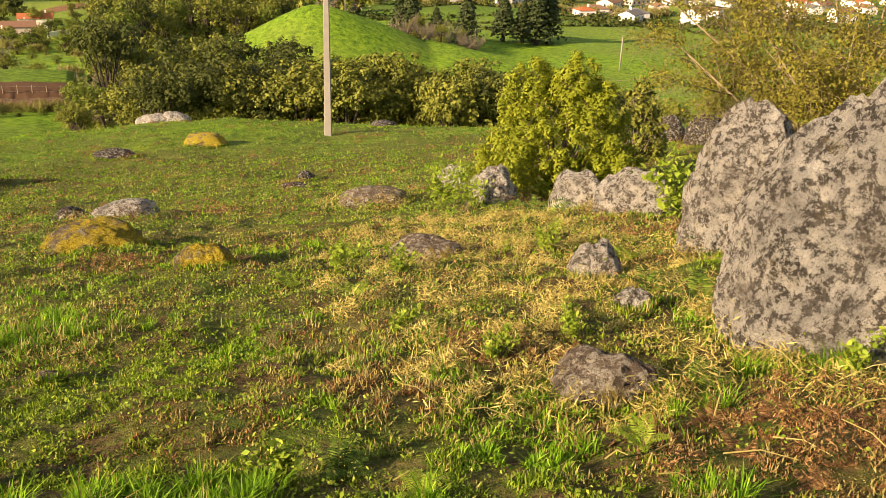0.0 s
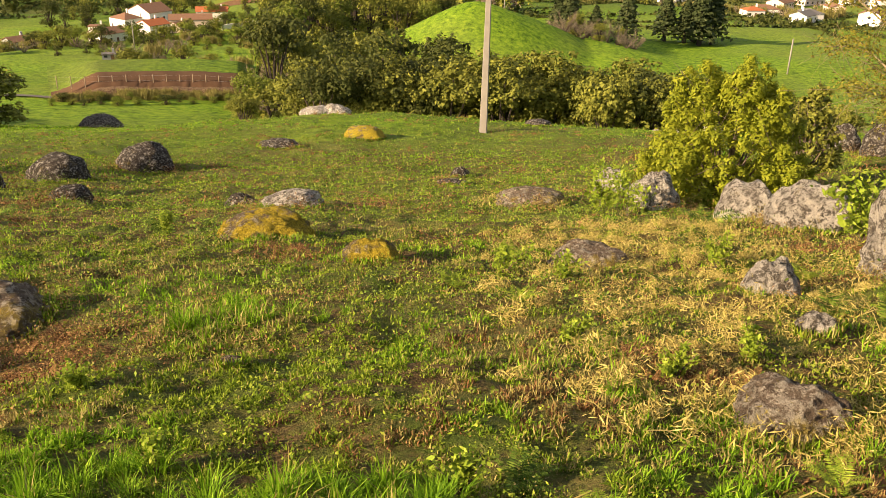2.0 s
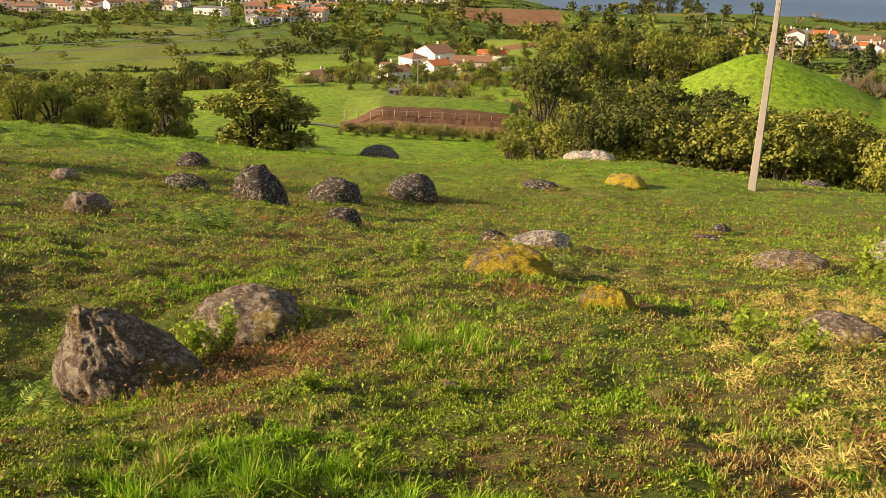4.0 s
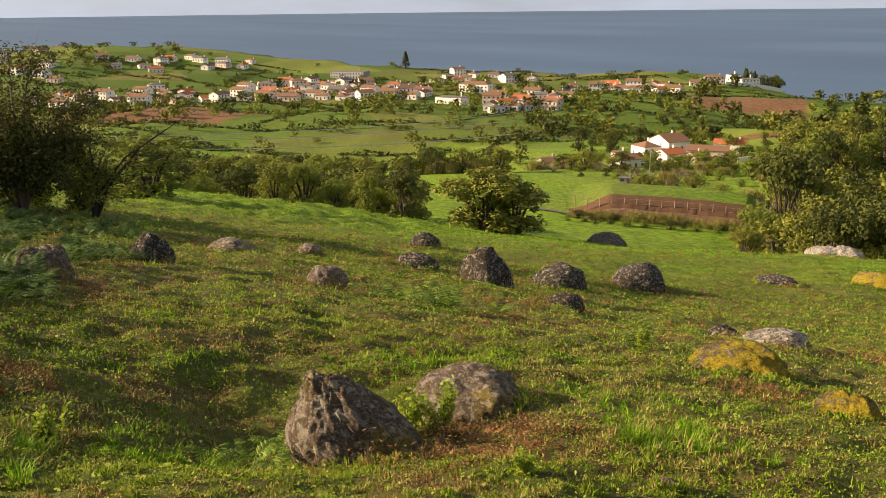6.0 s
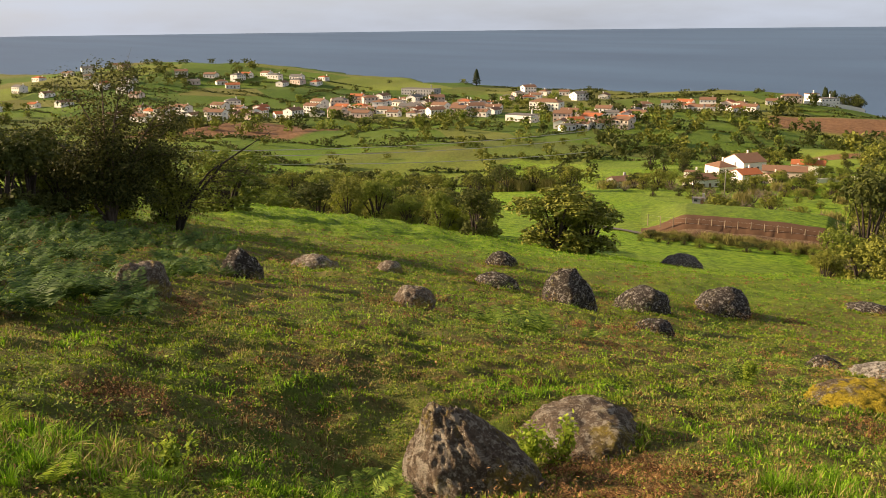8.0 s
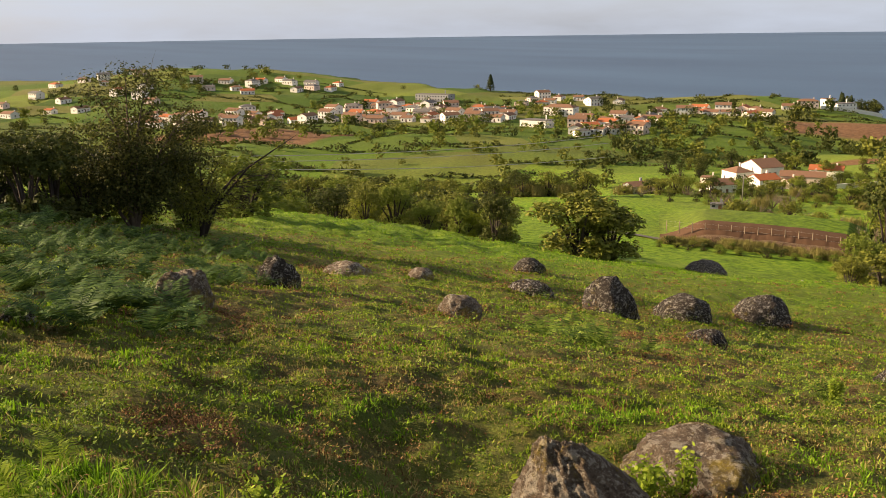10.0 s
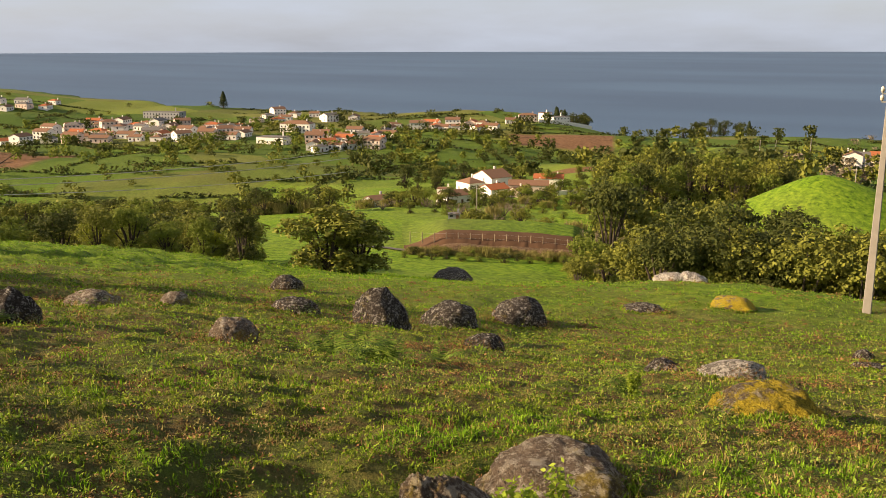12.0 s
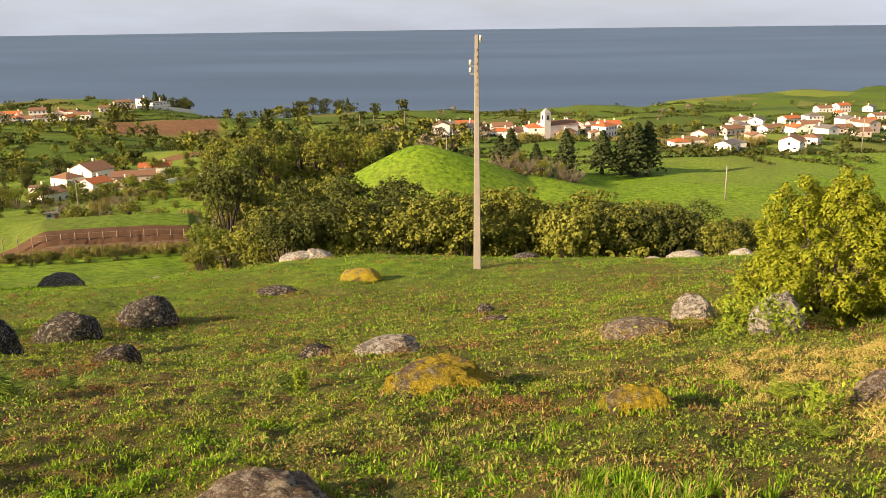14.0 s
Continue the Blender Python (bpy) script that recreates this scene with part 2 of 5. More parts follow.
# brighter copy of the dry grass, its colour standing for sun on the east side
STRAW_SUNLIT = leaf_mat("sunlit_stem", (0.22, 0.18, 0.045), (0.40, 0.33, 0.09), (0.62, 0.51, 0.18), 0.2)
WEED = leaf_mat("weed_leaf", (0.07, 0.12, 0.012), (0.20, 0.27, 0.025), (0.40, 0.45, 0.06), 0.3, even=0.12)
ASPHALT = plain("worn_lane", (0.13, 0.115, 0.095), 0.9, 0.2, 0.3, 1.0)
EARTH = plain("red_earth", (0.15, 0.085, 0.05), 0.95, 0.1, 0.6, 0.5)
CABLE = plain("bare_wire", (0.45, 0.43, 0.40), 0.5, 0.4, 0.1, 1.0)
WOOD = plain("grey_timber", (0.34, 0.27, 0.19), 0.85, 0.2, 0.4, 5.0)


# ---- the lie of the land ----
def wob(x, y, s, seed):
    """Smooth unevenness of about unit height with waves of s metres."""
    a = 0
    for k in range(5):
        th = seed * 1.7 + k * 2.4
        w = (0.7 + 0.23 * k) * 2 * np.pi / s
        a = a + np.sin(w * (x * np.cos(th) + y * np.sin(th)) + 1.3 * k + seed + 0.8 * np.sin(0.37 * w * (y * np.cos(th) - x * np.sin(th)) + k))
    return a / 2.6


def smooth(a, b, v):
    v = np.clip((v - a) / (b - a), 0, 1)
    return v * v * (3 - 2 * v)


def mound(x, y, cx, cy, rad, high):
    return high * np.exp(-((x - cx) ** 2 + (y - cy) ** 2) / rad ** 2)


def peak(x, y, cx, cy, rad, high):
    """A cone of a hill with a rounded top."""
    return high * np.clip(1 - np.sqrt(((x - cx) ** 2 + (y - cy) ** 2) / rad ** 2 + 0.02), 0, 1)


def coast(az):
    """How far off the cliff edge lies, by the compass turn from straight ahead (degrees, left positive)."""
    return np.interp(az, [-60, -30, -20, -12, -7, 3, 10, 14, 18, 21, 25, 30, 36, 44, 53, 58, 75, 120],
                     [1500, 1400, 1250, 1080, 900, 840, 800, 860, 800, 900, 900, 860, 900, 960, 1080, 1250, 1450, 1500])


def height(x, y):
    r = np.hypot(x, y) + 1e-6
    az = np.degrees(np.arctan2(-x, y))
    slope = -0.25 * y + 0.07 * x
    # the hillside eases off uphill, behind the walker
    slope = np.where(y < -60, 15 + 0.07 * x + 25 * np.tanh((-y - 60) / 150), slope)
    right = np.interp(r, [100, 165, 230, 300, 420, 480, 600, 800, 1050, 1500], [-29, -39, -44, -47, -55, -60, -66, -77, -82, -84])
    left = np.interp(r, [100, 165, 230, 300, 400, 600, 750, 950, 1500], [-26, -35.5, -44, -50, -58, -63, -64.5, -62, -60])
    low = right + (left - right) * smooth(8, 34, az)
    low = low + np.where(y < 0, np.minimum(-y, 400) * 0.16, 0)
    z = slope + (low - slope) * smooth(85, 175, r)
    z = z + peak(x, y, -30.5, 226, 30, 15.5) + mound(x, y, -4, 240, 20, 5) + mound(x, y, 45, 262, 50, 2)
    z = z + mound(x, y, -930, 500, 190, 24) + mound(x, y, -345, 770, 90, 7) + mound(x, y, -130, 770, 80, 5)
    z = z - mound(x, y, -265, 830, 75, 24) - mound(x, y, -190, 560, 70, 10) - mound(x, y, -280, 240, 90, 9) - mound(x, y, -230, 420, 60, 8)
    z = z + mound(x, y, -82, 56, 28, 1.5) + mound(x, y, -15, 58, 15, 1.5) - mound(x, y, -9, 29, 16, 1.0) - mound(x, y, -5.5, 4.0, 1.9, 0.6) - mound(x, y, 5, 118, 30, 6) - mound(x, y, -25, 122, 22, 4)
    far = smooth(60, 300, r)
    z = z + far * (1.6 * wob(x, y, 140, 3) + 0.5 * wob(x, y, 45, 5))
    z = z + (1 - far) * smooth(3, 25, r) * 0.12 * wob(x, y, 9, 2) + (1 - smooth(30, 90, r)) * (0.042 * wob(x, y, 2.6, 4) + 0.034 * wob(x, y, 0.9, 7) * (0.6 + 0.6 * smooth(4, 10, r)) + 0.012 * wob(x, y, 0.37, 8))
    z = z + 0.20 * smooth(48, 62, r) * smooth(118, 100, r) * smooth(40, 46, az) * (wob(x, y, 4.5, 12) + 0.6 * wob(x, y, 2.6, 13))
    # an unseen rise, added south-west to block the sun; now too low to shade much
    across, along = (x + 25) * 0.87 + (y + 15) * 0.5, (y + 15) * 0.87 - (x + 25) * 0.5
    z = z + (UNSEEN_RISE + 0.9 * wob(along, 0 * along, 8, 3)) * smooth(13, 1, across) * smooth(27, 15, along)
    edge = coast(az) + 14 * wob(x, y, 120, 9)
    return z + (-150 - z) * smooth(0, 45, r - edge) * (y > -200)


UNSEEN_RISE = 1.2


# ---- helpers for building ----
def mesh_ob(name, verts, faces, mat, parent=None, smooth_it=True):
    me = bpy.data.meshes.new(name)
    me.from_pydata([tuple(v) for v in verts], [], faces)
    me.materials.append(mat)
    if smooth_it:
        me.polygons.foreach_set("use_smooth", [True] * len(me.polygons))
    ob = new(name, me)
    ob.parent = parent
    return ob


def quads_ob(name, corners, mat, parent=None):
    """One mesh of loose faces: corners is an array (faces, corners a face, 3)."""
    n, k, _ = corners.shape
    me = bpy.data.meshes.new(name)
    me.vertices.add(n * k)
    me.vertices.foreach_set("co", corners.astype(np.float32).ravel())
    me.loops.add(n * k)
    me.loops.foreach_set("vertex_index", np.arange(n * k, dtype=np.int32))
    me.polygons.add(n)
    me.polygons.foreach_set("loop_start", np.arange(0, n * k, k, dtype=np.int32))
    me.polygons.foreach_set("loop_total", np.full(n, k, dtype=np.int32))
    me.materials.append(mat)
    me.update(calc_edges=True)
    ob = new(name, me)
    ob.parent = parent
    return ob


def part(name, bm, mat, parent=None, label="", smooth_it=False):
    me = bpy.data.meshes.new(name)
    bm.to_mesh(me)
    bm.free()
    me.materials.append(mat)
    if smooth_it:
        me.polygons.foreach_set("use_smooth", [True] * len(me.polygons))
    ob = new(name, me)
    ob.parent = parent
    return tagged(ob, label)


def box(bm, x0, x1, y0, y1, z0, z1, turn=None):
    r = bmesh.ops.create_cube(bm, size=1, matrix=Matrix.Translation(((x0 + x1) / 2, (y0 + y1) / 2, (z0 + z1) / 2)) @ Matrix.Diagonal((x1 - x0, y1 - y0, z1 - z0, 1)))
    if turn:
        bmesh.ops.transform(bm, matrix=turn, verts=r["verts"])
    return r["verts"]


def boxed(x0, x1, y0, y1, z0, z1, bevel=0.0):
    bm = bmesh.new()
    box(bm, x0, x1, y0, y1, z0, z1)
    if bevel:
        bmesh.ops.bevel(bm, geom=bm.edges[:], offset=bevel, segments=2, affect="EDGES")
    return bm


def tube(bm, points, radii, sides=6):
    """A bent, tapered rod through the points."""
    rings = []
    for i, p in enumerate(points):
        a = points[max(i - 1, 0)]
        b = points[min(i + 1, len(points) - 1)]
        q = (Vector(b) - Vector(a)).to_track_quat("Z", "Y")
        rings.append([bm.verts.new(Vector(p) + q @ Vector((radii[i] * math.cos(t), radii[i] * math.sin(t), 0))) for t in (2 * math.pi * k / sides for k in range(sides))])
    for a, b in zip(rings, rings[1:]):
        for k in range(sides):
            bm.faces.new((a[k], a[(k + 1) % sides], b[(k + 1) % sides], b[k]))
    bm.faces.new(rings[-1])
    bm.faces.new(rings[0][::-1])


def gz(x, y):
    return float(height(np.array(float(x)), np.array(float(y))))


# ---- ground: one sheet to the horizon ----
def field_soil(x, y):
    """Ploughed brown fields and the bare track."""
    s = 0 * x
    for cx, cy, a, b, turn in FIELDS_BROWN:
        c, d = math.cos(radians(turn)), math.sin(radians(turn))
        u, v = (x - cx) * c + (y - cy) * d, (y - cy) * c - (x - cx) * d
        s = np.maximum(s, smooth(1.0, 0.9, np.maximum(np.abs(u) / a, np.abs(v) / b)))
    return s


FIELDS_BROWN = [(-260, 615, 42, 40, 20), (-165, 430, 26, 20, 10), (-500, 300, 60, 45, 30)]


def build_ground():
    rad = np.concatenate([[0.0], np.geomspace(0.6, 60, 380), np.geomspace(61, 1600, 190), np.geomspace(1650, 4950, 12)])
    ang = np.radians(np.concatenate([np.linspace(-42, 84, 430), np.linspace(88, 314, 58)]))
    R, A = np.meshgrid(rad, ang, indexing="ij")
    X, Y = -R * np.sin(A), R * np.cos(A)
    Z = height(X, Y)
    nr, na = R.shape
    me = bpy.data.meshes.new("ground")
    me.vertices.add(nr * na)
    me.vertices.foreach_set("co", np.stack([X, Y, Z], -1).astype(np.float32).ravel())
    i, j = np.meshgrid(np.arange(nr - 1), np.arange(na), indexing="ij")
    k = (j + 1) % na
    f = np.stack([i * na + j, i * na + k, (i + 1) * na + k, (i + 1) * na + j], -1).reshape(-1, 4)[:, ::-1]
    me.loops.add(f.size)
    me.loops.foreach_set("vertex_index", f.astype(np.int32).ravel())
    me.polygons.add(len(f))
    me.polygons.foreach_set("loop_start", np.arange(0, f.size, 4, dtype=np.int32))
    me.polygons.foreach_set("loop_total", np.full(len(f), 4, dtype=np.int32))
    me.polygons.foreach_set("use_smooth", np.ones(len(f), dtype=bool))
    az = np.degrees(A)
    scrub = smooth(160, 170, R) * smooth(215, 180, R) * smooth(14, 20, az) * smooth(34, 30, az)
    scrub = np.maximum(scrub, smooth(0, 25, R - coast(np.where(az > 180, az - 360, az)) + 10))
    hillside = smooth(60, 45, np.hypot(X + 28, Y - 225))
    for name, v in (("far", smooth(32, 64, R + 8 * wob(X, Y, 17, 14))), ("plain", smooth(330, 480, R)), ("soil", field_soil(X, Y)), ("scrub", np.clip(scrub - hillside, 0, 1))):
        me.attributes.new(name, "FLOAT", "POINT").data.foreach_set("value", v.astype(np.float32).ravel())
    me.materials.append(GROUND)
    me.update(calc_edges=True)
    return tagged(new("ground", me), "green grazed hillside and farmland sloping down to the coast", "ground", kind="structure")


build_ground()


def build_sea():
    m = Mat("sea_water", 0.42, 0.5)
    n = m.noise(0.05, 5, 0.6, stretch=(1, 2.5, 1))
    wind = m.ramp(m.noise(0.0016, 4, 0.5, stretch=(0.6, 2.2, 1)), (0.36, (0.014, 0.044, 0.095)), (0.64, (0.032, 0.078, 0.145)))
    mat = m.done(wind, n, 0.15, 1.0)
    verts, faces, n = [], [], 180
    rings = [0, 500, 1200, 2500, 4960]
    # the far water is lifted by as much as brings the horizon to its true height
    lift = [0, 0, 3, 22, 70]
    for r, up in zip(rings[1:], lift[1:]):
        verts += [(-r * math.sin(2 * math.pi * k / n), r * math.cos(2 * math.pi * k / n), -105 + up) for k in range(n)]
    faces.append(tuple(range(n)))
    for a in range(3):
        faces += [(a * n + k, (a + 1) * n + k, (a + 1) * n + (k + 1) % n, a * n + (k + 1) % n) for k in range(n)]
    return tagged(mesh_ob("water", verts, faces, mat), "calm blue-grey sea reaching to the horizon", "sea", kind="structure")


build_sea()


# ---- boulders ----
ROCKS_AT = []


MOSSY = []


def boulder(x, y, w, d, h, seed, mat, label, turn=0.0, lump=0.22, name="boulder", fine=4, sharp=2.3, lean=0.0, taper=0.12):
    bm = bmesh.new()
    bmesh.ops.create_icosphere(bm, subdivisions=fine, radius=1.0)
    off = Vector((seed * 7.3, seed * 3.1, seed * 5.7))
    for v in bm.verts:
        p = v.co.copy()
        k = (abs(p.x) ** sharp + abs(p.y) ** sharp + abs(p.z) ** sharp) ** (-1 / sharp)
        q = p * k
        q *= 1 + lump * noise.noise(p * 1.1 + off) + lump * 0.55 * noise.noise(p * 2.3 + off) + lump * 0.32 * noise.noise(p * 5.0 + off) + 0.05 * noise.noise(p * 11 + off) + 0.02 * noise.noise(p * 25 + off)
        k = 1 - taper * max(q.z, 0) ** 1.3
        v.co = Vector((q.x * k * w / 2 + lean * max(q.z, 0) * w / 2, q.y * k * d / 2, q.z * h * (0.88 if q.z > 0 else 0.5)))
    ROCKS_AT.append((x, y, max(w, d)))
    MOSSY.append(mat is ROCK_MOSS)
    ob = part(name, bm, mat, None, "", True)
    ob.matrix_world = pose(x, y, gz(x, y) + 0.06 * h, 0, 0, turn)
    return tagged(ob, label, "boulder", "boulders on the pasture")


boulder(2.73, 4.87, 1.94, 1.48, 1.74, 1, ROCK_PALE, "grey lichen-covered boulder, taller than a person", -29, fine=6, lump=0.12, taper=0.28)
boulder(3.15, 8.57, 1.19, 0.81, 1.42, 2, ROCK_PALE, "tall grey boulder half covered by creeping stems", -20, fine=5)
boulder(1.44, 7.23, 0.47, 0.40, 0.40, 3, ROCK_PALE, "pale rounded stone among ferns and dry grass", -11, fine=5)
boulder(1.46, 5.76, 0.29, 0.25, 0.12, 4, ROCK_PALE, "flat pale stone sunk in the grass", -14, fine=5)
boulder(0.89, 3.91, 0.54, 0.46, 0.27, 5, ROCK_BROWN, "low brown stone with mossy foot in dry bracken", -13, fine=5)
boulder(-1.19, 17.26, 1.41, 1.20, 0.38, 6, ROCK_BROWN, "brown boulder under a hump of grass", 4)
boulder(-0.05, 8.58, 0.79, 0.67, 0.25, 7, ROCK_BROWN, "flat brown stone edged with orange moss", 0, fine=5)
boulder(-2.33, 8.50, 0.59, 0.51, 0.27, 8, ROCK_MOSS, "yellow mossy stone in dry bracken", 15, fine=5, taper=0.3, sharp=2.8)
boulder(-4.31, 10.65, 1.15, 0.93, 0.33, 9, ROCK_MOSS, "low wedge of stone coated with yellow moss", 22, fine=5, taper=0.3, sharp=2.8)
boulder(-5.73, 15.70, 1.15, 0.98, 0.30, 10, ROCK_PALE, "pale grey stone in short grass", 20)
boulder(0.54, 21.34, 0.98, 0.83, 0.63, 11, ROCK_PALE, "pale stone beside a young shrub", -1)
boulder(1.18, 16.80, 0.95, 0.81, 0.88, 12, ROCK_PALE, "upright pale boulder beside a shrub", -4)
boulder(2.32, 13.66, 0.99, 0.84, 0.74, 13, ROCK_PALE, "pale lichened boulder in front of a shrub", -10)
boulder(2.94, 12.37, 1.15, 0.98, 0.67, 14, ROCK_PALE, "broad pale boulder under dry bracken stems", -13, fine=5)
boulder(0.82, 23.11, 0.35, 0.30, 0.40, 15, ROCK_DARK, "small dark stone beside a shrub", -2, lump=0.19, sharp=2.2, taper=0.15)
boulder(10.21, 38.23, 1.51, 1.28, 1.20, 16, ROCK_DARK, "dark spotted boulder behind a shrub", -15, lump=0.19, sharp=2.2, taper=0.15)
boulder(9.75, 31.34, 1.48, 1.26, 1.23, 17, ROCK_DARK, "dark spotted boulder beside another one", -17, lump=0.19, sharp=2.2, taper=0.15)
boulder(-14.82, 40.08, 2.04, 1.74, 0.47, 18, ROCK_DARK, "low grey stone in short grass", 20, lump=0.19, sharp=2.2, taper=0.15)
boulder(-11.56, 43.75, 2.11, 1.79, 0.61, 19, ROCK_MOSS, "low stone covered by yellow moss", 15, taper=0.3, sharp=2.8)
boulder(-3.27, 55.51, 1.69, 1.44, 0.41, 20, ROCK_DARK, "small grey stone in short grass", 3, lump=0.19, sharp=2.2, taper=0.15)
boulder(-4.78, 31.92, 0.76, 0.65, 0.47, 21, ROCK_DARK, "small dark stone in short grass", 9, lump=0.19, sharp=2.2, taper=0.15)
boulder(-4.16, 26.00, 0.93, 0.79, 0.15, 22, ROCK_DARK, "flat grey stone in the turf", 9, lump=0.19, sharp=2.2, taper=0.15)
boulder(-18.29, 57.47, 2.25, 1.92, 0.78, 23, ROCK_PALE, "pale boulder on the brow of the pasture", 15)
boulder(-17.19, 57.75, 2.10, 1.79, 0.88, 24, ROCK_PALE, "pale boulder on the brow of the pasture", 14)
boulder(-43.90, 73.35, 4.15, 3.53, 1.36, 25, ROCK_DARK, "dark rounded boulder on sunlit grass", 29)
boulder(5.85, 80.65, 2.37, 2.02, 1.00, 26, ROCK_PALE, "pale boulder along the brow of the pasture", -7)
boulder(8.08, 80.57, 2.68, 2.28, 1.13, 27, ROCK_PALE, "pale boulder along the brow of the pasture", -8)
boulder(11.19, 80.71, 4.13, 3.51, 1.55, 28, ROCK_PALE, "long pale boulder along the brow of the pasture", -10)
boulder(15.74, 79.46, 2.79, 2.38, 1.17, 29, ROCK_PALE, "pale boulder along the brow of the pasture", -14)
boulder(-16.99, 31.00, 2.07, 1.76, 1.05, 30, ROCK_DARK, "dark domed boulder flecked with lichen", 24, lump=0.19, sharp=2.2, taper=0.15)
boulder(-16.19, 20.16, 1.51, 1.29, 1.22, 31, ROCK_DARK, "dark domed boulder flecked with lichen", 35, lump=0.19, sharp=2.2, taper=0.15)
boulder(-16.51, 24.69, 1.96, 1.66, 0.92, 32, ROCK_DARK, "dark boulder fringed by brown bracken", 30, lump=0.19, sharp=2.2, taper=0.15)
boulder(-11.59, 17.47, 0.98, 0.84, 0.45, 33, ROCK_DARK, "dark flat boulder in brown bracken", 28, lump=0.19, sharp=2.2, taper=0.15)
boulder(-20.79, 21.91, 1.67, 1.42, 0.60, 34, ROCK_DARK, "dark split boulder in grass", 40, lump=0.19, sharp=2.2, taper=0.15)
boulder(-28.96, 31.20, 1.58, 1.34, 0.71, 35, ROCK_DARK, "dark boulder beyond a split one", 41, lump=0.19, sharp=2.2, taper=0.15)
boulder(-13.61, 11.63, 0.83, 0.70, 0.50, 36, ROCK_BROWN, "brown stone in dry grass", 44)
boulder(-23.39, 19.34, 0.93, 0.79, 0.46, 37, ROCK_BROWN, "small brown stone in grass", 48)
boulder(-16.81, 9.54, 0.87, 0.74, 0.76, 38, ROCK_DARK, "dark brown boulder with mossy sides", 57, lump=0.19, sharp=2.2, taper=0.15)
boulder(-21.05, 14.49, 1.52, 1.29, 0.46, 39, ROCK_BROWN, "low brown stone in dry grass", 52)
boulder(-12.94, 5.58, 0.78, 0.66, 0.55, 40, ROCK_BROWN, "brown boulder among ferns", 62, fine=5)
boulder(-12.80, 4.67, 0.62, 0.53, 0.29, 41, ROCK_DARK, "grey boulder among ferns", 66, fine=5, lump=0.19, sharp=2.2, taper=0.15)
boulder(-10.79, 2.69, 0.33, 0.28, 0.21, 42, ROCK_DARK, "grey boulder among ferns", 72, fine=5, lump=0.19, sharp=2.2, taper=0.15)
boulder(-7.30, 17.06, 0.71, 0.61, 0.31, 43, ROCK_DARK, "dark stone under a tuft of weeds", 14, lump=0.19, sharp=2.2, taper=0.15)
boulder(-4.81, 4.38, 1.05, 0.81, 0.72, 44, ROCK_BROWN, "brown boulder with pale lichen crust and mossy side", 48, fine=6, lean=-0.55, taper=0.55, lump=0.16)
boulder(-4.95, 5.90, 1.12, 0.95, 0.33, 45, ROCK_BROWN, "mossy boulder with pale top beside another", 40, fine=5)
boulder(-2.24, 4.59, 0.19, 0.16, 0.06, 46, ROCK_BROWN, "small stone flush with the turf", 27, fine=5)

# ---- the power pole ----
def power_pole(x, y, high, wide):
    e = new("power_pole")
    e.location = (x, y, gz(x, y) - 0.3)
    top = wide * 0.48
    bm = bmesh.new()
    rings = [[bm.verts.new((sx * s, sy * s * 0.7, z)) for sx, sy in ((-1, -1), (1, -1), (1, 1), (-1, 1))] for s, z in ((wide / 2, 0), (top / 2, high + 0.3))]
    for k in range(4):
        bm.faces.new((rings[0][k], rings[0][(k + 1) % 4], rings[1][(k + 1) % 4], rings[1][k]))
    bm.faces.new(rings[1])
    bmesh.ops.bevel(bm, geom=bm.edges[:], offset=0.025, segments=1, affect="EDGES")
    part("shaft", bm, CONCRETE, e)
    for k in range(9):
        z = high - 0.5 - k * 0.36
        bm = boxed(-0.03, 0.03, -0.115, -0.09, z, z + 0.10)
        part("climbing_hole", bm, WOOD, e)
    for k, z in enumerate((high - 0.1, high - 1.35, high - 1.75)):
        bm = bmesh.new()
        box(bm, -0.34 if k else -0.05, 0.05 if k else 0.22, -0.04, 0.04, z, z + 0.07)
        arm = part("bracket", bm, METAL, e)
        bm = bmesh.new()
        x0 = -0.33 if k else 0.2
        tube(bm, [(x0, 0, z + 0.07), (x0, 0, z + 0.13), (x0, 0, z + 0.14), (x0, 0, z + 0.22), (x0, 0, z + 0.23), (x0, 0, z + 0.33), (x0, 0, z + 0.38)], [0.05, 0.05, 0.09, 0.08, 0.09, 0.08, 0.03], 10)
        part("insulator", bm, PORCELAIN, arm, "glazed pale insulator", True)
    return e


pole = power_pole(-5.98, 49.0, 12.65, 0.42)
tagged(pole, "tall tapered concrete power pole with insulators near its top", "power pole")


# ---- trees and shrubs ----
rng = np.random.default_rng(11)


def kites(centres, normals, size, long=1.6, jitter=0.35, turn=0.55):
    """Small leaf-shaped faces of the given size about the centres, faced roughly along the normals."""
    n = len(centres)
    nv = normals + rng.normal(0, turn, (n, 3))
    nv /= np.linalg.norm(nv, axis=1)[:, None] + 1e-9
    a = np.cross(nv, rng.normal(0, 1, (n, 3)))
    a /= np.linalg.norm(a, axis=1)[:, None] + 1e-9
    b = np.cross(nv, a)
    s = (size * (1 + jitter * rng.normal(0, 1, n)).clip(0.35, 2))[:, None]
    return np.stack([centres - a * s * long / 2, centres + b * s / 2 - a * s * 0.1 * long, centres + a * s * long / 2, centres - b * s / 2 - a * s * 0.1 * long], 1)


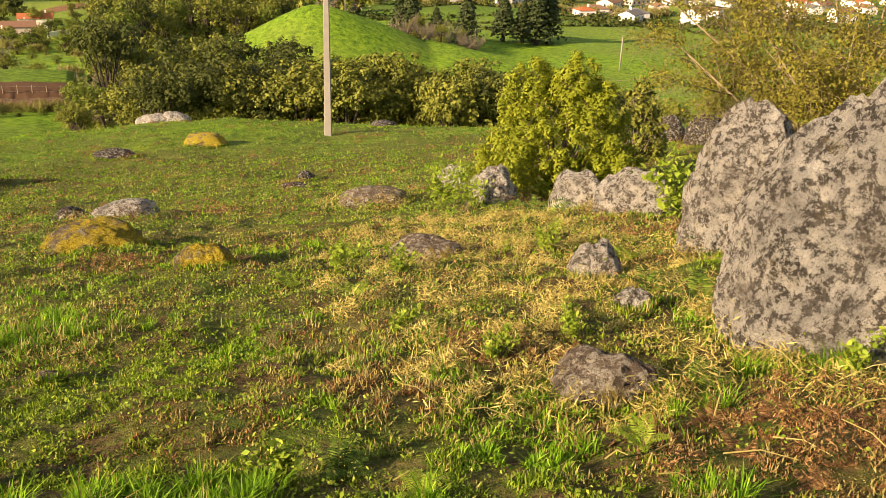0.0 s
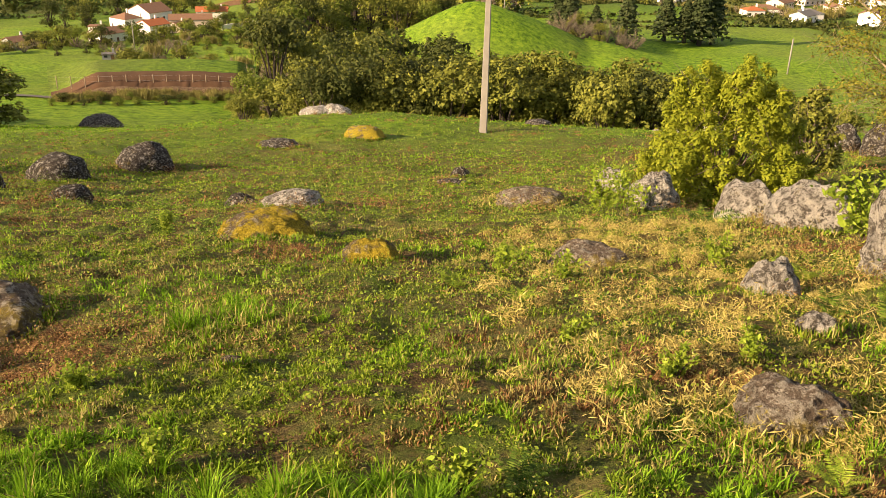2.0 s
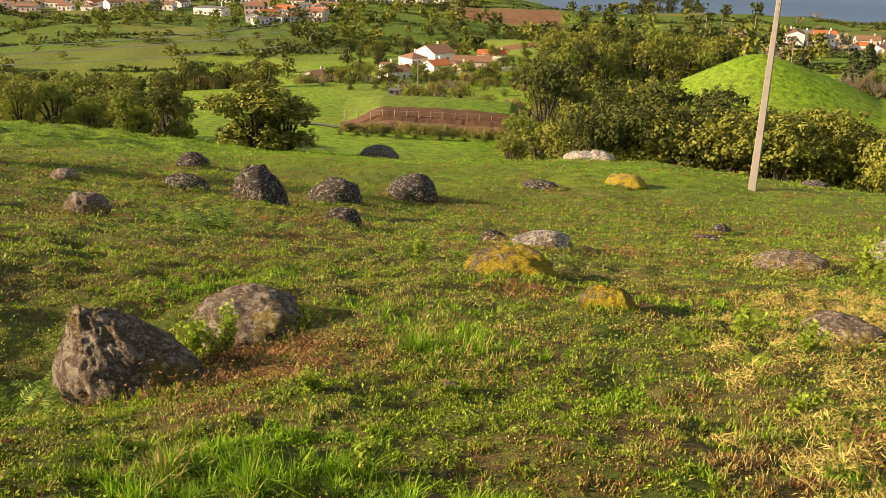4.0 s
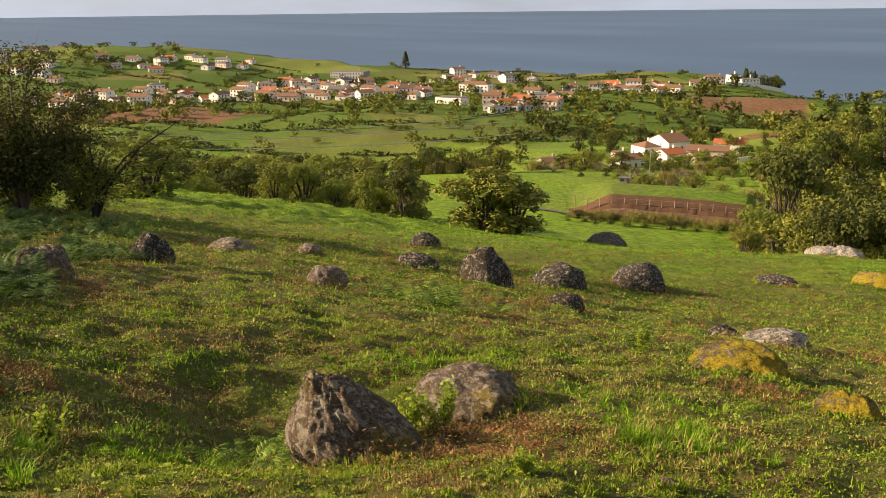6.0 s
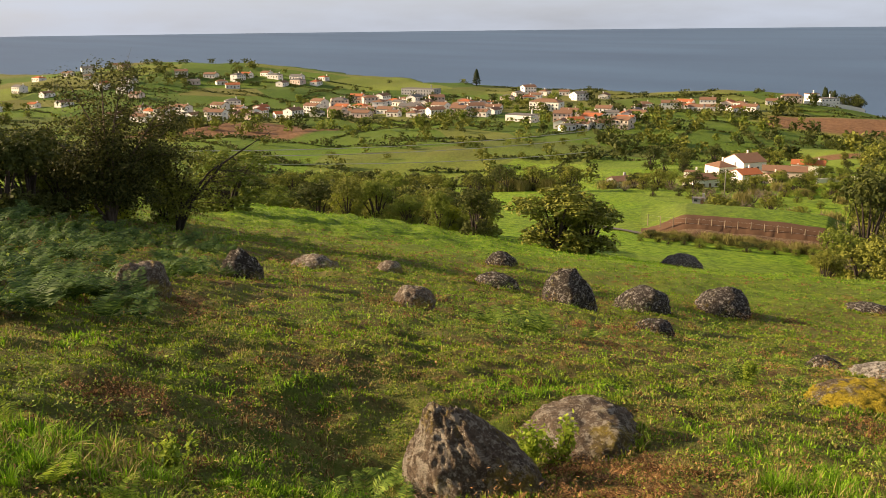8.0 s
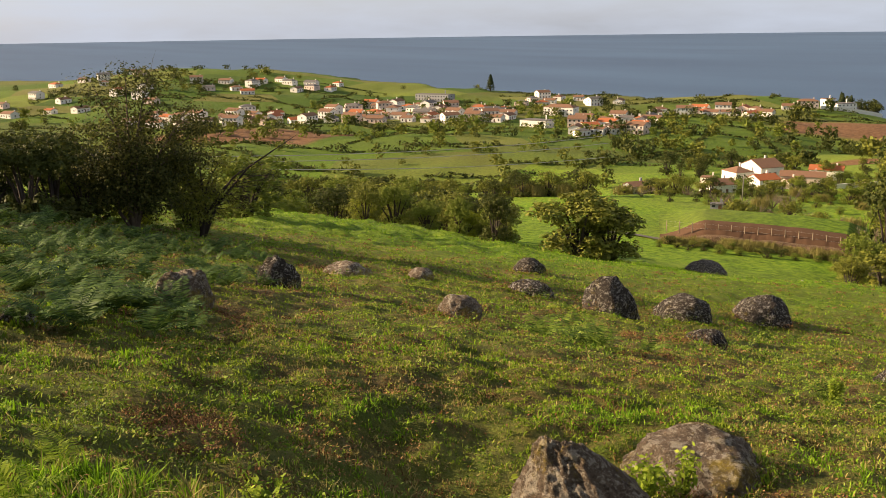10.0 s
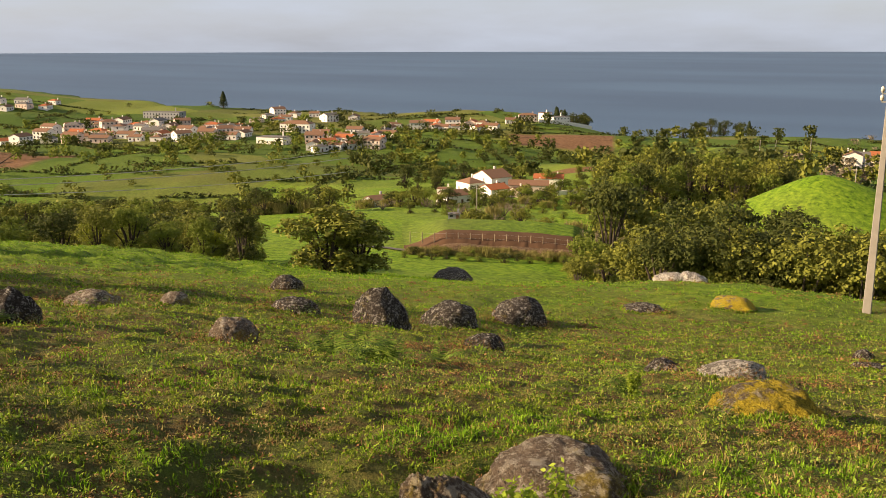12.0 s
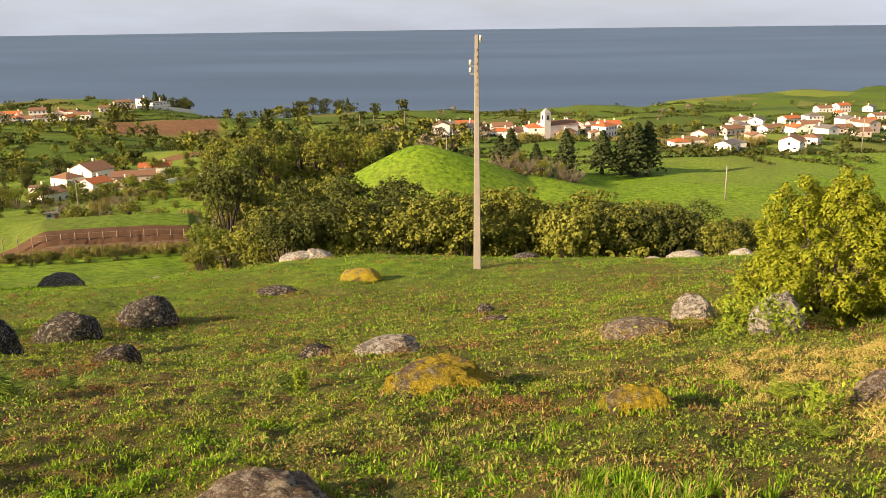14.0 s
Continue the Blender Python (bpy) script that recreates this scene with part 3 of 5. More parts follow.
def lobed(lobes, n, size, shell=0.5, long=1.6):
    """Leaves over a crown of several lobes (centre, radii), thicker at the skin, with gaps."""
    # each lobe carries knots of foliage, which leave dark hollows between them
    knots = []
    for c, r in lobes:
        c, r = np.array(c), np.array(r)
        for _ in range(13):
            d = rng.normal(0, 1, 3) + np.array([0, 0, 0.25])
            d /= np.linalg.norm(d)
            knots.append((c + d * r * (0.78 + 0.24 * rng.random()), r * (0.24 + 0.16 * rng.random())))
        knots.append((c, r * 0.66))
    vol = np.array([(r[0] * r[1] * r[2]) ** 0.67 for _, r in knots])
    pick = rng.choice(len(knots), n, p=vol / vol.sum())
    c = np.array([k[0] for k in knots])[pick]
    r = np.array([k[1] for k in knots])[pick]
    d = rng.normal(0, 1, (n, 3)) + np.array([0, 0, 0.35])
    d /= np.linalg.norm(d, axis=1)[:, None]
    q = (shell + (1 - shell) * rng.random(n) ** 0.6)[:, None] * (1 + 0.12 * rng.normal(0, 1, (n, 1)))
    return kites(c + d * r * q, d * 0.9 + np.array([0, 0, 0.3]), size, long, turn=0.24)


CROWNS = {}


def crown_mesh(kind, v, count=3600, leaf=0.026):
    """The shared meshes of one kind of tree of unit height: (trunk, crown)."""
    if (kind, v, count) in CROWNS:
        return CROWNS[kind, v, count]
    leafmat = {"olive": LEAF_OLIVE, "dark": LEAF_DARK, "green": LEAF_GREEN, "yellow": LEAF_YELLOW, "conifer": LEAF_CONE, "bare": LEAF_GREY, "cane": LEAF_CANE}[kind]
    bm = bmesh.new()
    if kind == "conifer":
        tube(bm, [(0, 0, -0.03), (0.01, 0, 0.5), (0, 0, 0.97)], [0.035, 0.02, 0.004], 6)
        t = rng.random(1500) ** 0.75
        tier = (t * 9 + rng.random() * 2) % 1.0
        rad = (0.27 * (1 - t) ** 0.8 + 0.015) * (0.62 + 0.45 * tier) * (0.8 + 0.3 * rng.random(1500))
        th = rng.random(1500) * 2 * np.pi
        d = np.stack([np.cos(th), np.sin(th), 0 * th], 1)
        p = d * (rad * (0.35 + 0.65 * rng.random(1500) ** 0.5))[:, None] + np.stack([0 * t, 0 * t, 0.12 + 0.86 * t - rad * 0.15], 1)
        leaves = kites(p, d + np.array([0, 0, 0.5]), 0.034)
    elif kind == "bare":
        sprays = []
        for _ in range(9):
            th, up = rng.random() * 6.28, 0.35 + 0.5 * rng.random()
            tip = np.array([math.cos(th) * 0.5, math.sin(th) * 0.5, up * 1.05])
            tube(bm, [(0, 0, -0.02), tuple(tip * 0.45 + rng.normal(0, 0.03, 3)), tuple(tip)], [0.02, 0.012, 0.004], 4)
            for _ in range(80):
                base = tip * (0.4 + 0.6 * rng.random()) + rng.normal(0, 0.03, 3)
                way = tip / np.linalg.norm(tip) + rng.normal(0, 0.6, 3)
                way = way / np.linalg.norm(way) * (0.06 + 0.14 * rng.random())
                side = np.cross(way, rng.normal(0, 1, 3))
                side = side / np.linalg.norm(side) * 0.0045
                sprays.append([base - side, base + side, base + way + side * 0.3, base + way - side * 0.3])
        leaves = np.array(sprays)
    elif kind == "cane":
        tube(bm, [(0, 0, -0.02), (0.02, 0, 0.5), (0.03, 0, 0.9)], [0.012, 0.01, 0.004], 4)
        n = 700
        base = np.stack([rng.normal(0, 0.28, n), rng.normal(0, 0.28, n), 0.35 * rng.random(n)], 1)
        way = np.stack([rng.normal(0, 0.10, n), rng.normal(0, 0.10, n), 0.35 + 0.4 * rng.random(n)], 1)
        side = np.stack([rng.normal(0, 1, n), rng.normal(0, 1, n), 0.2 * rng.normal(0, 1, n)], 1)
        side = side / np.linalg.norm(side, axis=1)[:, None] * 0.016
        leaves = np.stack([base - side, base + side, base + way + side * 0.4, base + way - side * 0.4], 1)
    else:
        lobes = []
        low = 0.30 if kind != "dark" else 0.40
        for k in range(9):
            th, rr = k * 2.4 + rng.random(), 0.30 * math.sqrt((k + 0.3) / 9)
            z = low + 0.16 + (0.50 - 0.55 * rr) * rng.random() ** 0.7
            s = 0.15 + 0.10 * rng.random()
            lobes.append(((rr * math.cos(th), rr * math.sin(th), z), (s * 1.15, s * 1.1, s * 0.82)))
            tube(bm, [(0.01 * math.cos(th), 0.01 * math.sin(th), -0.03), (rr * 0.5 * math.cos(th), rr * 0.5 * math.sin(th), z * 0.6), (rr * math.cos(th), rr * math.sin(th), z)], [0.024, 0.014, 0.005], 5)
        for k in range(6):
            th = k * 1.05 + 0.4 * rng.random()
            lobes.append(((0.22 * math.cos(th), 0.22 * math.sin(th), 0.17 + 0.06 * rng.random()), (0.17, 0.17, 0.17)))
        leaves = lobed(lobes, count, leaf, 0.40)
    trunk = bpy.data.meshes.new("trunk")
    bm.to_mesh(trunk)
    bm.free()
    trunk.materials.append(BARK if kind in ("bare", "cane") else BARK_DARK)
    ob = quads_ob("crown", leaves, leafmat)
    crown = ob.data
    bpy.data.objects.remove(ob)
    CROWNS[kind, v, count] = (trunk, crown)
    return CROWNS[kind, v, count]


def plant(kind, x, y, high, wide=1.0, label="", name="tree", group="", sink=0.15):
    """One tree or shrub: kind of leaf, place, height, width against height."""
    e = new(name)
    e.matrix_world = Matrix.LocRotScale((x, y, gz(x, y) - sink), Euler((0, 0, rng.random() * 6.28)), (high * wide, high * wide, high))
    for nm, me in zip(("trunk", "crown"), crown_mesh(kind, int(rng.integers(0, 4)), *((2200, 0.032) if math.hypot(x, y) > 130 else (7400, 0.019) if math.hypot(x, y) > 100 else (7000, 0.024)))):
        c = new(nm, me)
        c.parent = e
    return tagged(e, label, "shrub" if name == "shrub" else "tree", group)


def polar(az, r):
    a = radians(az)
    return -r * math.sin(a), r * math.cos(a)


# stones beside the lane
boulder(*polar(23.6, 117), 3.2, 2.6, 1.7, 47, ROCK_PALE, "grey boulder beside the lane below the pasture", 20)
boulder(*polar(22.2, 121), 3.8, 2.8, 1.9, 48, ROCK_DARK, "dark boulder beside the lane below the pasture", 50)
boulder(*polar(25.1, 112), 2.2, 1.9, 1.0, 49, ROCK_PALE, "small grey boulder beside the lane", 10)


def scatter(count, az0, az1, r0, r1, gap, kinds, h0, h1, w0, w1, label, name, group, keep_out=lambda x, y: False):
    spots = []
    for _ in range(count * 12):
        if len(spots) >= count:
            break
        x, y = polar(az0 + (az1 - az0) * rng.random(), r0 + (r1 - r0) * rng.random())
        if keep_out(x, y) or any((x - a) ** 2 + (y - b) ** 2 < gap * gap for a, b in spots):
            continue
        spots.append((x, y))
        plant(kinds[int(rng.integers(0, len(kinds)))], x, y, h0 + (h1 - h0) * rng.random(), w0 + (w1 - w0) * rng.random(), label, name, group)


FAR_LEAVES = {}


def far_trees(count, az0, az1, r0, r1, gap, kinds, h0, h1, w0, w1, label, group, keep_out=lambda x, y: False):
    """Trees too far off to tell apart: their leaves are gathered by kind."""
    for _ in range(count):
        x, y = polar(az0 + (az1 - az0) * rng.random(), r0 + (r1 - r0) * rng.random())
        if keep_out(x, y):
            continue
        h, w = h0 + (h1 - h0) * rng.random(), w0 + (w1 - w0) * rng.random()
        c = np.stack([rng.normal(0, 0.20, 110), rng.normal(0, 0.20, 110), 0.08 + 0.85 * rng.random(110) ** 0.8], 1) * np.array([h * w, h * w, h])
        FAR_LEAVES.setdefault(kinds[int(rng.integers(0, len(kinds)))], []).append(kites(c + np.array([x, y, gz(x, y)]), rng.normal(0, 1, (110, 3)) + np.array([0, 0, 0.6]), 0.15 * h))


# the dense windbreak below the brow
for k in range(54):
    a = 18.5 - 0.60 * k + 0.25 * rng.normal()
    x, y = polar(a, 106 + 4 * rng.normal() + (6 if k % 2 else 0))
    tall = 1.0 if a > -9 else 0.85
    plant("olive" if rng.random() < 0.75 else "dark", x, y, (1.4 - 0.200 * math.hypot(x, y) - gz(x, y)) * tall * (0.92 + 0.14 * rng.random()), 0.85 + 0.25 * rng.random(), "dense olive-green evergreen tree in a windbreak row", "windbreak_tree", "windbreak row")
# the wooded gully
hill = lambda x, y: math.hypot(x + 28, y - 222) < 52 or math.hypot(x + 78, y - 148) < 10
scatter(105, 9.5, 20.3, 150, 335, 7.0, ["olive", "olive", "green", "dark", "olive"], 9, 14, 0.75, 1.05, "broad evergreen tree in a wooded gully", "tree", "gully wood", hill)
scatter(16, 19, 30, 185, 260, 6, ["bare", "bare", "olive"], 4, 7, 0.9, 1.3, "grey leafless shrub on the gully side", "shrub", "bare scrub", hill)
# the belt of bushes beyond the lower field
scatter(30, 43.5, 59, 122, 150, 5.0, ["olive", "green", "olive", "dark"], 6.0, 8.5, 1.1, 1.5, "bushy evergreen tree along the lower field", "tree", "field belt")
scatter(12, 43.5, 53, 104, 120, 3.5, ["olive", "green", "yellow"], 4, 6.5, 0.9, 1.2, "slender sunlit tree at the field's edge", "tree", "field belt")
scatter(70, 37.5, 60, 262, 310, 6.0, ["olive", "olive", "dark", "green"], 5, 8, 0.9, 1.3, "olive-green tree in a valley hedge", "hedge_tree", "valley hedge")
scatter(14, 38, 43, 262, 275, 3.5, ["cane", "olive"], 3, 4.5, 0.8, 1.1, "pale reedy bush in a valley hedge", "shrub", "valley hedge")
plant("olive", *polar(36.9, 88), 5.6, 1.5, "dense olive bush on the lower pasture", "shrub")
plant("olive", *polar(38.9, 86), 6.2, 1.6, "wide round olive bush on the lower pasture", "shrub")
plant("green", *polar(60.0, 74), 4.8, 1.7, "wide light green bush at the field's corner", "shrub")
plant("dark", *polar(44.2, 88), 4.6, 0.95, "dark green bush below the lower field", "shrub")
plant("green", *polar(46.5, 92), 4.0, 0.8, "light green bush below the lower field", "shrub")
def field_clear(x, y):
    az, r = math.degrees(math.atan2(-x, y)), math.hypot(x, y)
    return (33 < az < 45 and r < 262) or (az > 30 and r > 320)


# round the farm houses
FARM_SPOTS = [polar(a, r) for a, r in ((34.7, 318), (27.3, 345), (28.7, 338), (27.2, 318), (25.0, 330), (23.7, 348), (25.6, 318), (29.8, 306), (30.4, 342))]
scatter(60, 20, 36, 215, 300, 5.0, ["olive", "green", "bare", "cane", "dark"], 1.8, 3.6, 1.0, 1.6, "low bush round the farm houses", "shrub", "farm scrub", lambda x, y: field_clear(x, y))
scatter(26, 17, 33, 345, 420, 6, ["dark", "olive"], 5, 9, 0.8, 1.1, "dark tree behind the farm houses", "tree", "farm trees")
far_trees(60, 8, 26, 430, 800, 9, ["dark", "olive", "dark"], 6, 11, 0.9, 1.2, "dark evergreen tree on the coastal slope", "coast wood", lambda x, y: field_soil(np.array(x), np.array(y)) > 0)
scatter(34, 21, 33.5, 150, 156, 2.5, ["olive", "green", "dark"], 0.9, 1.7, 1.2, 1.8, "low bush at the foot of the stone wall", "shrub", "bank scrub")
scatter(30, 21.5, 33, 167, 186, 3, ["olive", "green", "cane"], 0.9, 1.9, 1.2, 1.8, "low bush on the grassy terrace", "shrub", "bank scrub")
scatter(46, 19.5, 34, 270, 345, 5.5, ["olive", "dark", "green", "olive"], 3.5, 6.5, 0.9, 1.4, "bushy olive-green tree about the farm", "hedge_tree", "farm trees", lambda x, y: field_clear(x, y) or any(math.hypot(x - a, y - b) < 13 for a, b in FARM_SPOTS))
scatter(40, 13.5, 22.5, 118, 170, 4.5, ["olive", "green", "olive", "bare"], 4.5, 7.5, 0.9, 1.3, "rounded olive tree at the gully's near edge", "tree", "gully edge", lambda x, y: math.hypot(x + 62, y - 148) < 9)
scatter(46, 21.5, 33.2, 155.5, 157.4, 1.2, ["cane"], 1.0, 1.9, 0.9, 1.4, "tuft of dry brown reeds at the foot of the wall", "reed_bush", "wall reeds")
scatter(36, -14, 1.5, 445, 470, 3.0, ["cane", "bare", "cane"], 4, 6, 0.8, 1.1, "tall dry reeds in a field hedge below the village", "reed_bush", "field reeds")
# conifers on the green hill
for a, r, h, w in ((2.4, 262, 12, 1.6), (1.7, 260, 14, 1.5), (0.1, 262, 10, 1.5), (-1.8, 264, 15, 1.35), (-4.1, 282, 14, 1.5), (-5.3, 284, 13, 1.5), (-6.2, 282, 17, 1.4), (-6.9, 286, 17, 1.4), (-5.8, 289, 13, 1.4)):
    plant("conifer", *polar(a, r), h, w, "dark ragged conifer on the grassy hill", "tree", "hill conifers")
scatter(26, -2.6, 2.4, 240, 258, 4, ["bare", "olive", "bare"], 4.5, 7, 0.8, 1.1, "scrubby tree along the hill's hedge", "tree", "hill hedge")
scatter(16, -22, -12.5, 130, 160, 4, ["bare", "olive", "bare"], 5, 7, 0.8, 1.1, "bare-stemmed tree beyond the brow", "tree", "brow scrub")
# scrub and hedge trees over the middle distance
far_trees(150, 36, 74, 330, 620, 9, ["dark", "olive", "olive", "green"], 3, 6.5, 1.2, 1.8, "", "")
far_trees(90, 36, 74, 620, 1000, 9, ["dark", "olive", "dark"], 3, 6, 1.3, 2.0, "", "")
far_trees(90, 8, 36, 430, 840, 9, ["dark", "dark", "olive"], 5, 9, 1.2, 1.8, "", "", lambda x, y: field_soil(np.array(x), np.array(y)) > 0)
far_trees(90, -26, 6, 440, 1000, 9, ["dark", "olive", "bare"], 2.5, 5.5, 1.3, 2.0, "", "")
# trees on the skyline
plant("conifer", *polar(43.8, 930), 17, 1.3, "lone wind-shaped tree on the coastal skyline", "tree")
scatter(14, 21.2, 23.4, 840, 880, 7, ["conifer", "dark"], 10, 15, 0.9, 1.1, "dark tree on the headland", "tree", "headland trees")
scatter(10, 11.5, 15.5, 770, 800, 9, ["conifer", "dark"], 9, 14, 1.0, 1.3, "dark tree on the cliff top", "tree", "cliff trees")
far_trees(26, 3, 10, 380, 520, 9, ["dark", "olive", "bare"], 6, 10, 0.9, 1.2, "dark tree round the hill houses", "hill trees")
far_trees(60, 57, 67, 880, 1080, 9, ["dark", "dark", "olive"], 4, 8, 1.4, 2.0, "", "")
far_trees(60, 24, 36, 470, 680, 14, ["dark", "olive", "green"], 4, 7, 1.0, 1.4, "", "")
far_trees(150, 36, 72, 540, 790, 14, ["dark", "olive", "green"], 5, 8, 1.0, 1.4, "garden tree in the village", "village trees")
far_trees(30, -24, 2, 430, 760, 14, ["dark", "olive", "conifer"], 4, 8, 1.0, 1.3, "garden tree in the village", "village trees")


for kind, rows in FAR_LEAVES.items():
    tagged(quads_ob("distant_trees", np.concatenate(rows), {"dark": LEAF_DARK, "olive": LEAF_OLIVE, "green": LEAF_GREEN, "conifer": LEAF_CONE, "bare": LEAF_GREY}[kind]), "distant garden and hedge trees among the houses", "trees", kind="stuff")


def hedgerows():
    """Far field hedges, too small to tell apart singly."""
    made = []
    for k in range(170):
        az = -24 + 98 * rng.random()
        r = 345 + 600 * rng.random()
        if 8 < az < 20 and r > 700:
            continue
        x, y = polar(az, r)
        turn = radians(25) + (math.pi / 2 if rng.random() < 0.3 else 0) + 0.2 * rng.normal()
        long = 50 + 110 * rng.random()
        n = int(long / 1.3)
        u = (np.arange(n) - n / 2) * 1.3
        px, py = x + u * math.cos(turn) + rng.normal(0, 0.7, n), y + u * math.sin(turn) + rng.normal(0, 0.7, n)
        pz = height(px, py)
        tall = 1.2 + 1.6 * rng.random()
        for q in range(6):
            made.append(np.stack([px + rng.normal(0, 0.8, n), py + rng.normal(0, 0.8, n), pz + tall * rng.random(n) * (0.7 + 0.5 * np.sin(u * 0.2 + k))], 1))
    p = np.concatenate(made)
    return quads_ob("hedgerow", kites(p, np.tile([0, 0, 1.0], (len(p), 1)) + rng.normal(0, 0.4, (len(p), 3)), 1.0), LEAF_DARK)


tagged(hedgerows(), "dark field hedges dividing the distant farmland", "hedge", kind="stuff")


# ---- the near trees on the west side, and the near shrubs ----
def branchy(name, x, y, high, limbs, leafmat, barkmat, leaf, per, label, thick=0.16, turn=0, category="tree", spread=0.5, sprays=5, twigs=0, bare_below=0.0, tuft=1.0):
    """A tree seen close to: forked limbs and tufts of leaves at their ends. limbs: (lean x, lean y, share of the height, leaf density)."""
    e = new(name)
    e.matrix_world = pose(x, y, gz(x, y) - 0.1, 0, 0, turn)
    bm = bmesh.new()
    tufts = []
    for lx, ly, top, dens in limbs:
        tip = Vector((lx, ly, top * high))
        b1 = Vector((lx * 0.12 + 0.1 * rng.normal(), ly * 0.12, top * high * 0.33))
        b2 = Vector((lx * 0.5 + 0.12 * rng.normal(), ly * 0.5 + 0.12 * rng.normal(), top * high * 0.70))
        tube(bm, [(0.15 * rng.normal() * thick * 5, 0.1 * rng.normal(), 0), tuple(b1), tuple(b2), tuple(tip)], [thick, thick * 0.72, thick * 0.42, thick * 0.1], 7)
        for _ in range(sprays):
            f = 0.35 + 0.65 * rng.random()
            a = b1.lerp(b2, f * 2 - 0.7) if f < 0.8 else b2.lerp(tip, (f - 0.8) * 4)
            end = a + Vector(rng.normal(0, 1, 3)) * high * 0.09 * spread * 2 + Vector((lx, ly, high * 0.2)) * 0.22
            mid = a.lerp(end, 0.5) + Vector(rng.normal(0, 0.05, 3)) * high * 0.2
            tube(bm, [tuple(a), tuple(mid), tuple(end)], [thick * 0.28, thick * 0.16, thick * 0.05], 5)
            tufts.append((end, dens))
            tufts.append((mid, dens * 0.6))
            for _ in range(twigs):
                w = end + Vector(rng.normal(0, 1, 3)) * high * 0.07
                tube(bm, [tuple(mid.lerp(end, rng.random())), tuple(w.lerp(end, 0.4)), tuple(w)], [thick * 0.09, thick * 0.06, thick * 0.025], 3)
        tufts.append((tip, dens))
    part("trunk", bm, barkmat, e, "", True)
    pts, nrm = [], []
    for p, dens in tufts:
        n = int(per * dens)
        if n < 1 or p.z < bare_below * high:
            continue
        d = rng.normal(0, 1, (n, 3))
        pts.append(np.array(p) + d * np.array([0.075, 0.075, 0.045]) * high * spread * 1.6 * tuft)
        nrm.append(d * 0.5 + np.array([0, 0, 0.6]))
    if pts:
        quads_ob("crown", kites(np.concatenate(pts), np.concatenate(nrm), leaf), leafmat, e)
    return tagged(e, label, category)


WEST = "trees at the western edge"
big = branchy("tree", *polar(67.2, 39), 6.4, [(-2.2, 0.7, 0.62, 1.3), (-1.1, -0.4, 0.95, 0.8), (0.2, 0.3, 1.0, 0.7), (0.9, -0.5, 0.92, 0.75), (2.4, 0.2, 0.76, 1.0), (3.0, 0.4, 0.66, 0.9), (1.9, 0.5, 0.52, 1.3), (-1.6, 0.8, 0.42, 1.5), (-0.2, 0.9, 0.55, 1.5), (1.0, 0.4, 0.4, 1.2)], LEAF_WEST, BARK, 0.062, 300, "gnarled dark evergreen tree with a ragged windblown crown", 0.10, 66, spread=0.50, sprays=8, twigs=2)
tagged(big, group=WEST)
thin = branchy("tree", *polar(63.3, 40), 4.6, [(-0.8, 0.2, 0.8, 0.8), (0.2, 0.4, 0.9, 0.7), (0.9, 0.2, 0.72, 0.5), (2.0, 0.2, 0.66, 0.25), (3.2, 0.1, 0.80, 0.06), (4.2, 0.3, 0.92, 0.03), (-0.6, 0.6, 0.6, 0.9)], LEAF_OLIVE, BARK_DARK, 0.062, 170, "half-bare dark tree with long limbs reaching sideways", 0.09, 62, spread=0.5, sprays=8, twigs=7)
tagged(thin, group=WEST)
scatter(18, 69.5, 84, 34, 50, 2.4, ["dark"], 2.4, 3.6, 1.0, 1.3, "dense dark green shrub at the western edge", "shrub", WEST)
scatter(7, 61.8, 71, 42, 48, 2, ["yellow", "green"], 1.8, 2.6, 0.9, 1.1, "sunlit yellow-green shrub behind dark trees", "shrub", WEST)


def leafy_shrub(x, y, high, wide, label, mat, leaf=0.085, n=11000):
    e = new("shrub")
    e.location = (x, y, gz(x, y) - 0.1)
    bm = bmesh.new()
    lobes = []
    for k in range(22):
        th, q = k * 2.4, math.sqrt((k + 0.5) / 22)
        z = high * (0.20 + 0.70 * (1 - q * q) * (0.75 + 0.35 * rng.random()) + 0.06 * rng.random())
        c = (0.40 * wide * q * math.cos(th), 0.40 * wide * q * math.sin(th), z)
        s = 0.13 * wide * (0.75 + 0.5 * rng.random())
        lobes.append((c, (s, s, s * 1.05)))
        tube(bm, [(0.1 * rng.normal(), 0.1 * rng.normal(), 0), (c[0] * 0.5, c[1] * 0.5, z * 0.55), c], [0.035, 0.022, 0.008], 5)
        for _ in range(3):
            tip = np.array(c) + rng.normal(0, 1, 3) * s * 0.9 + np.array([0, 0, s * 0.7])
            tube(bm, [c, tuple(tip)], [0.008, 0.003], 4)
    for k in range(10):
        th, q = k * 0.63, (0.22 + 0.2 * (k % 2)) * wide
        s = 0.12 * wide * (0.8 + 0.4 * rng.random())
        lobes.append(((q * math.cos(th), q * math.sin(th), high * 0.16), (s, s, s)))
    part("branch_frame", bm, BARK, e, "", True)
    quads_ob("foliage", lobed(lobes, n, leaf, 0.25, 2.3), mat, e)
    return tagged(e, label, "shrub")


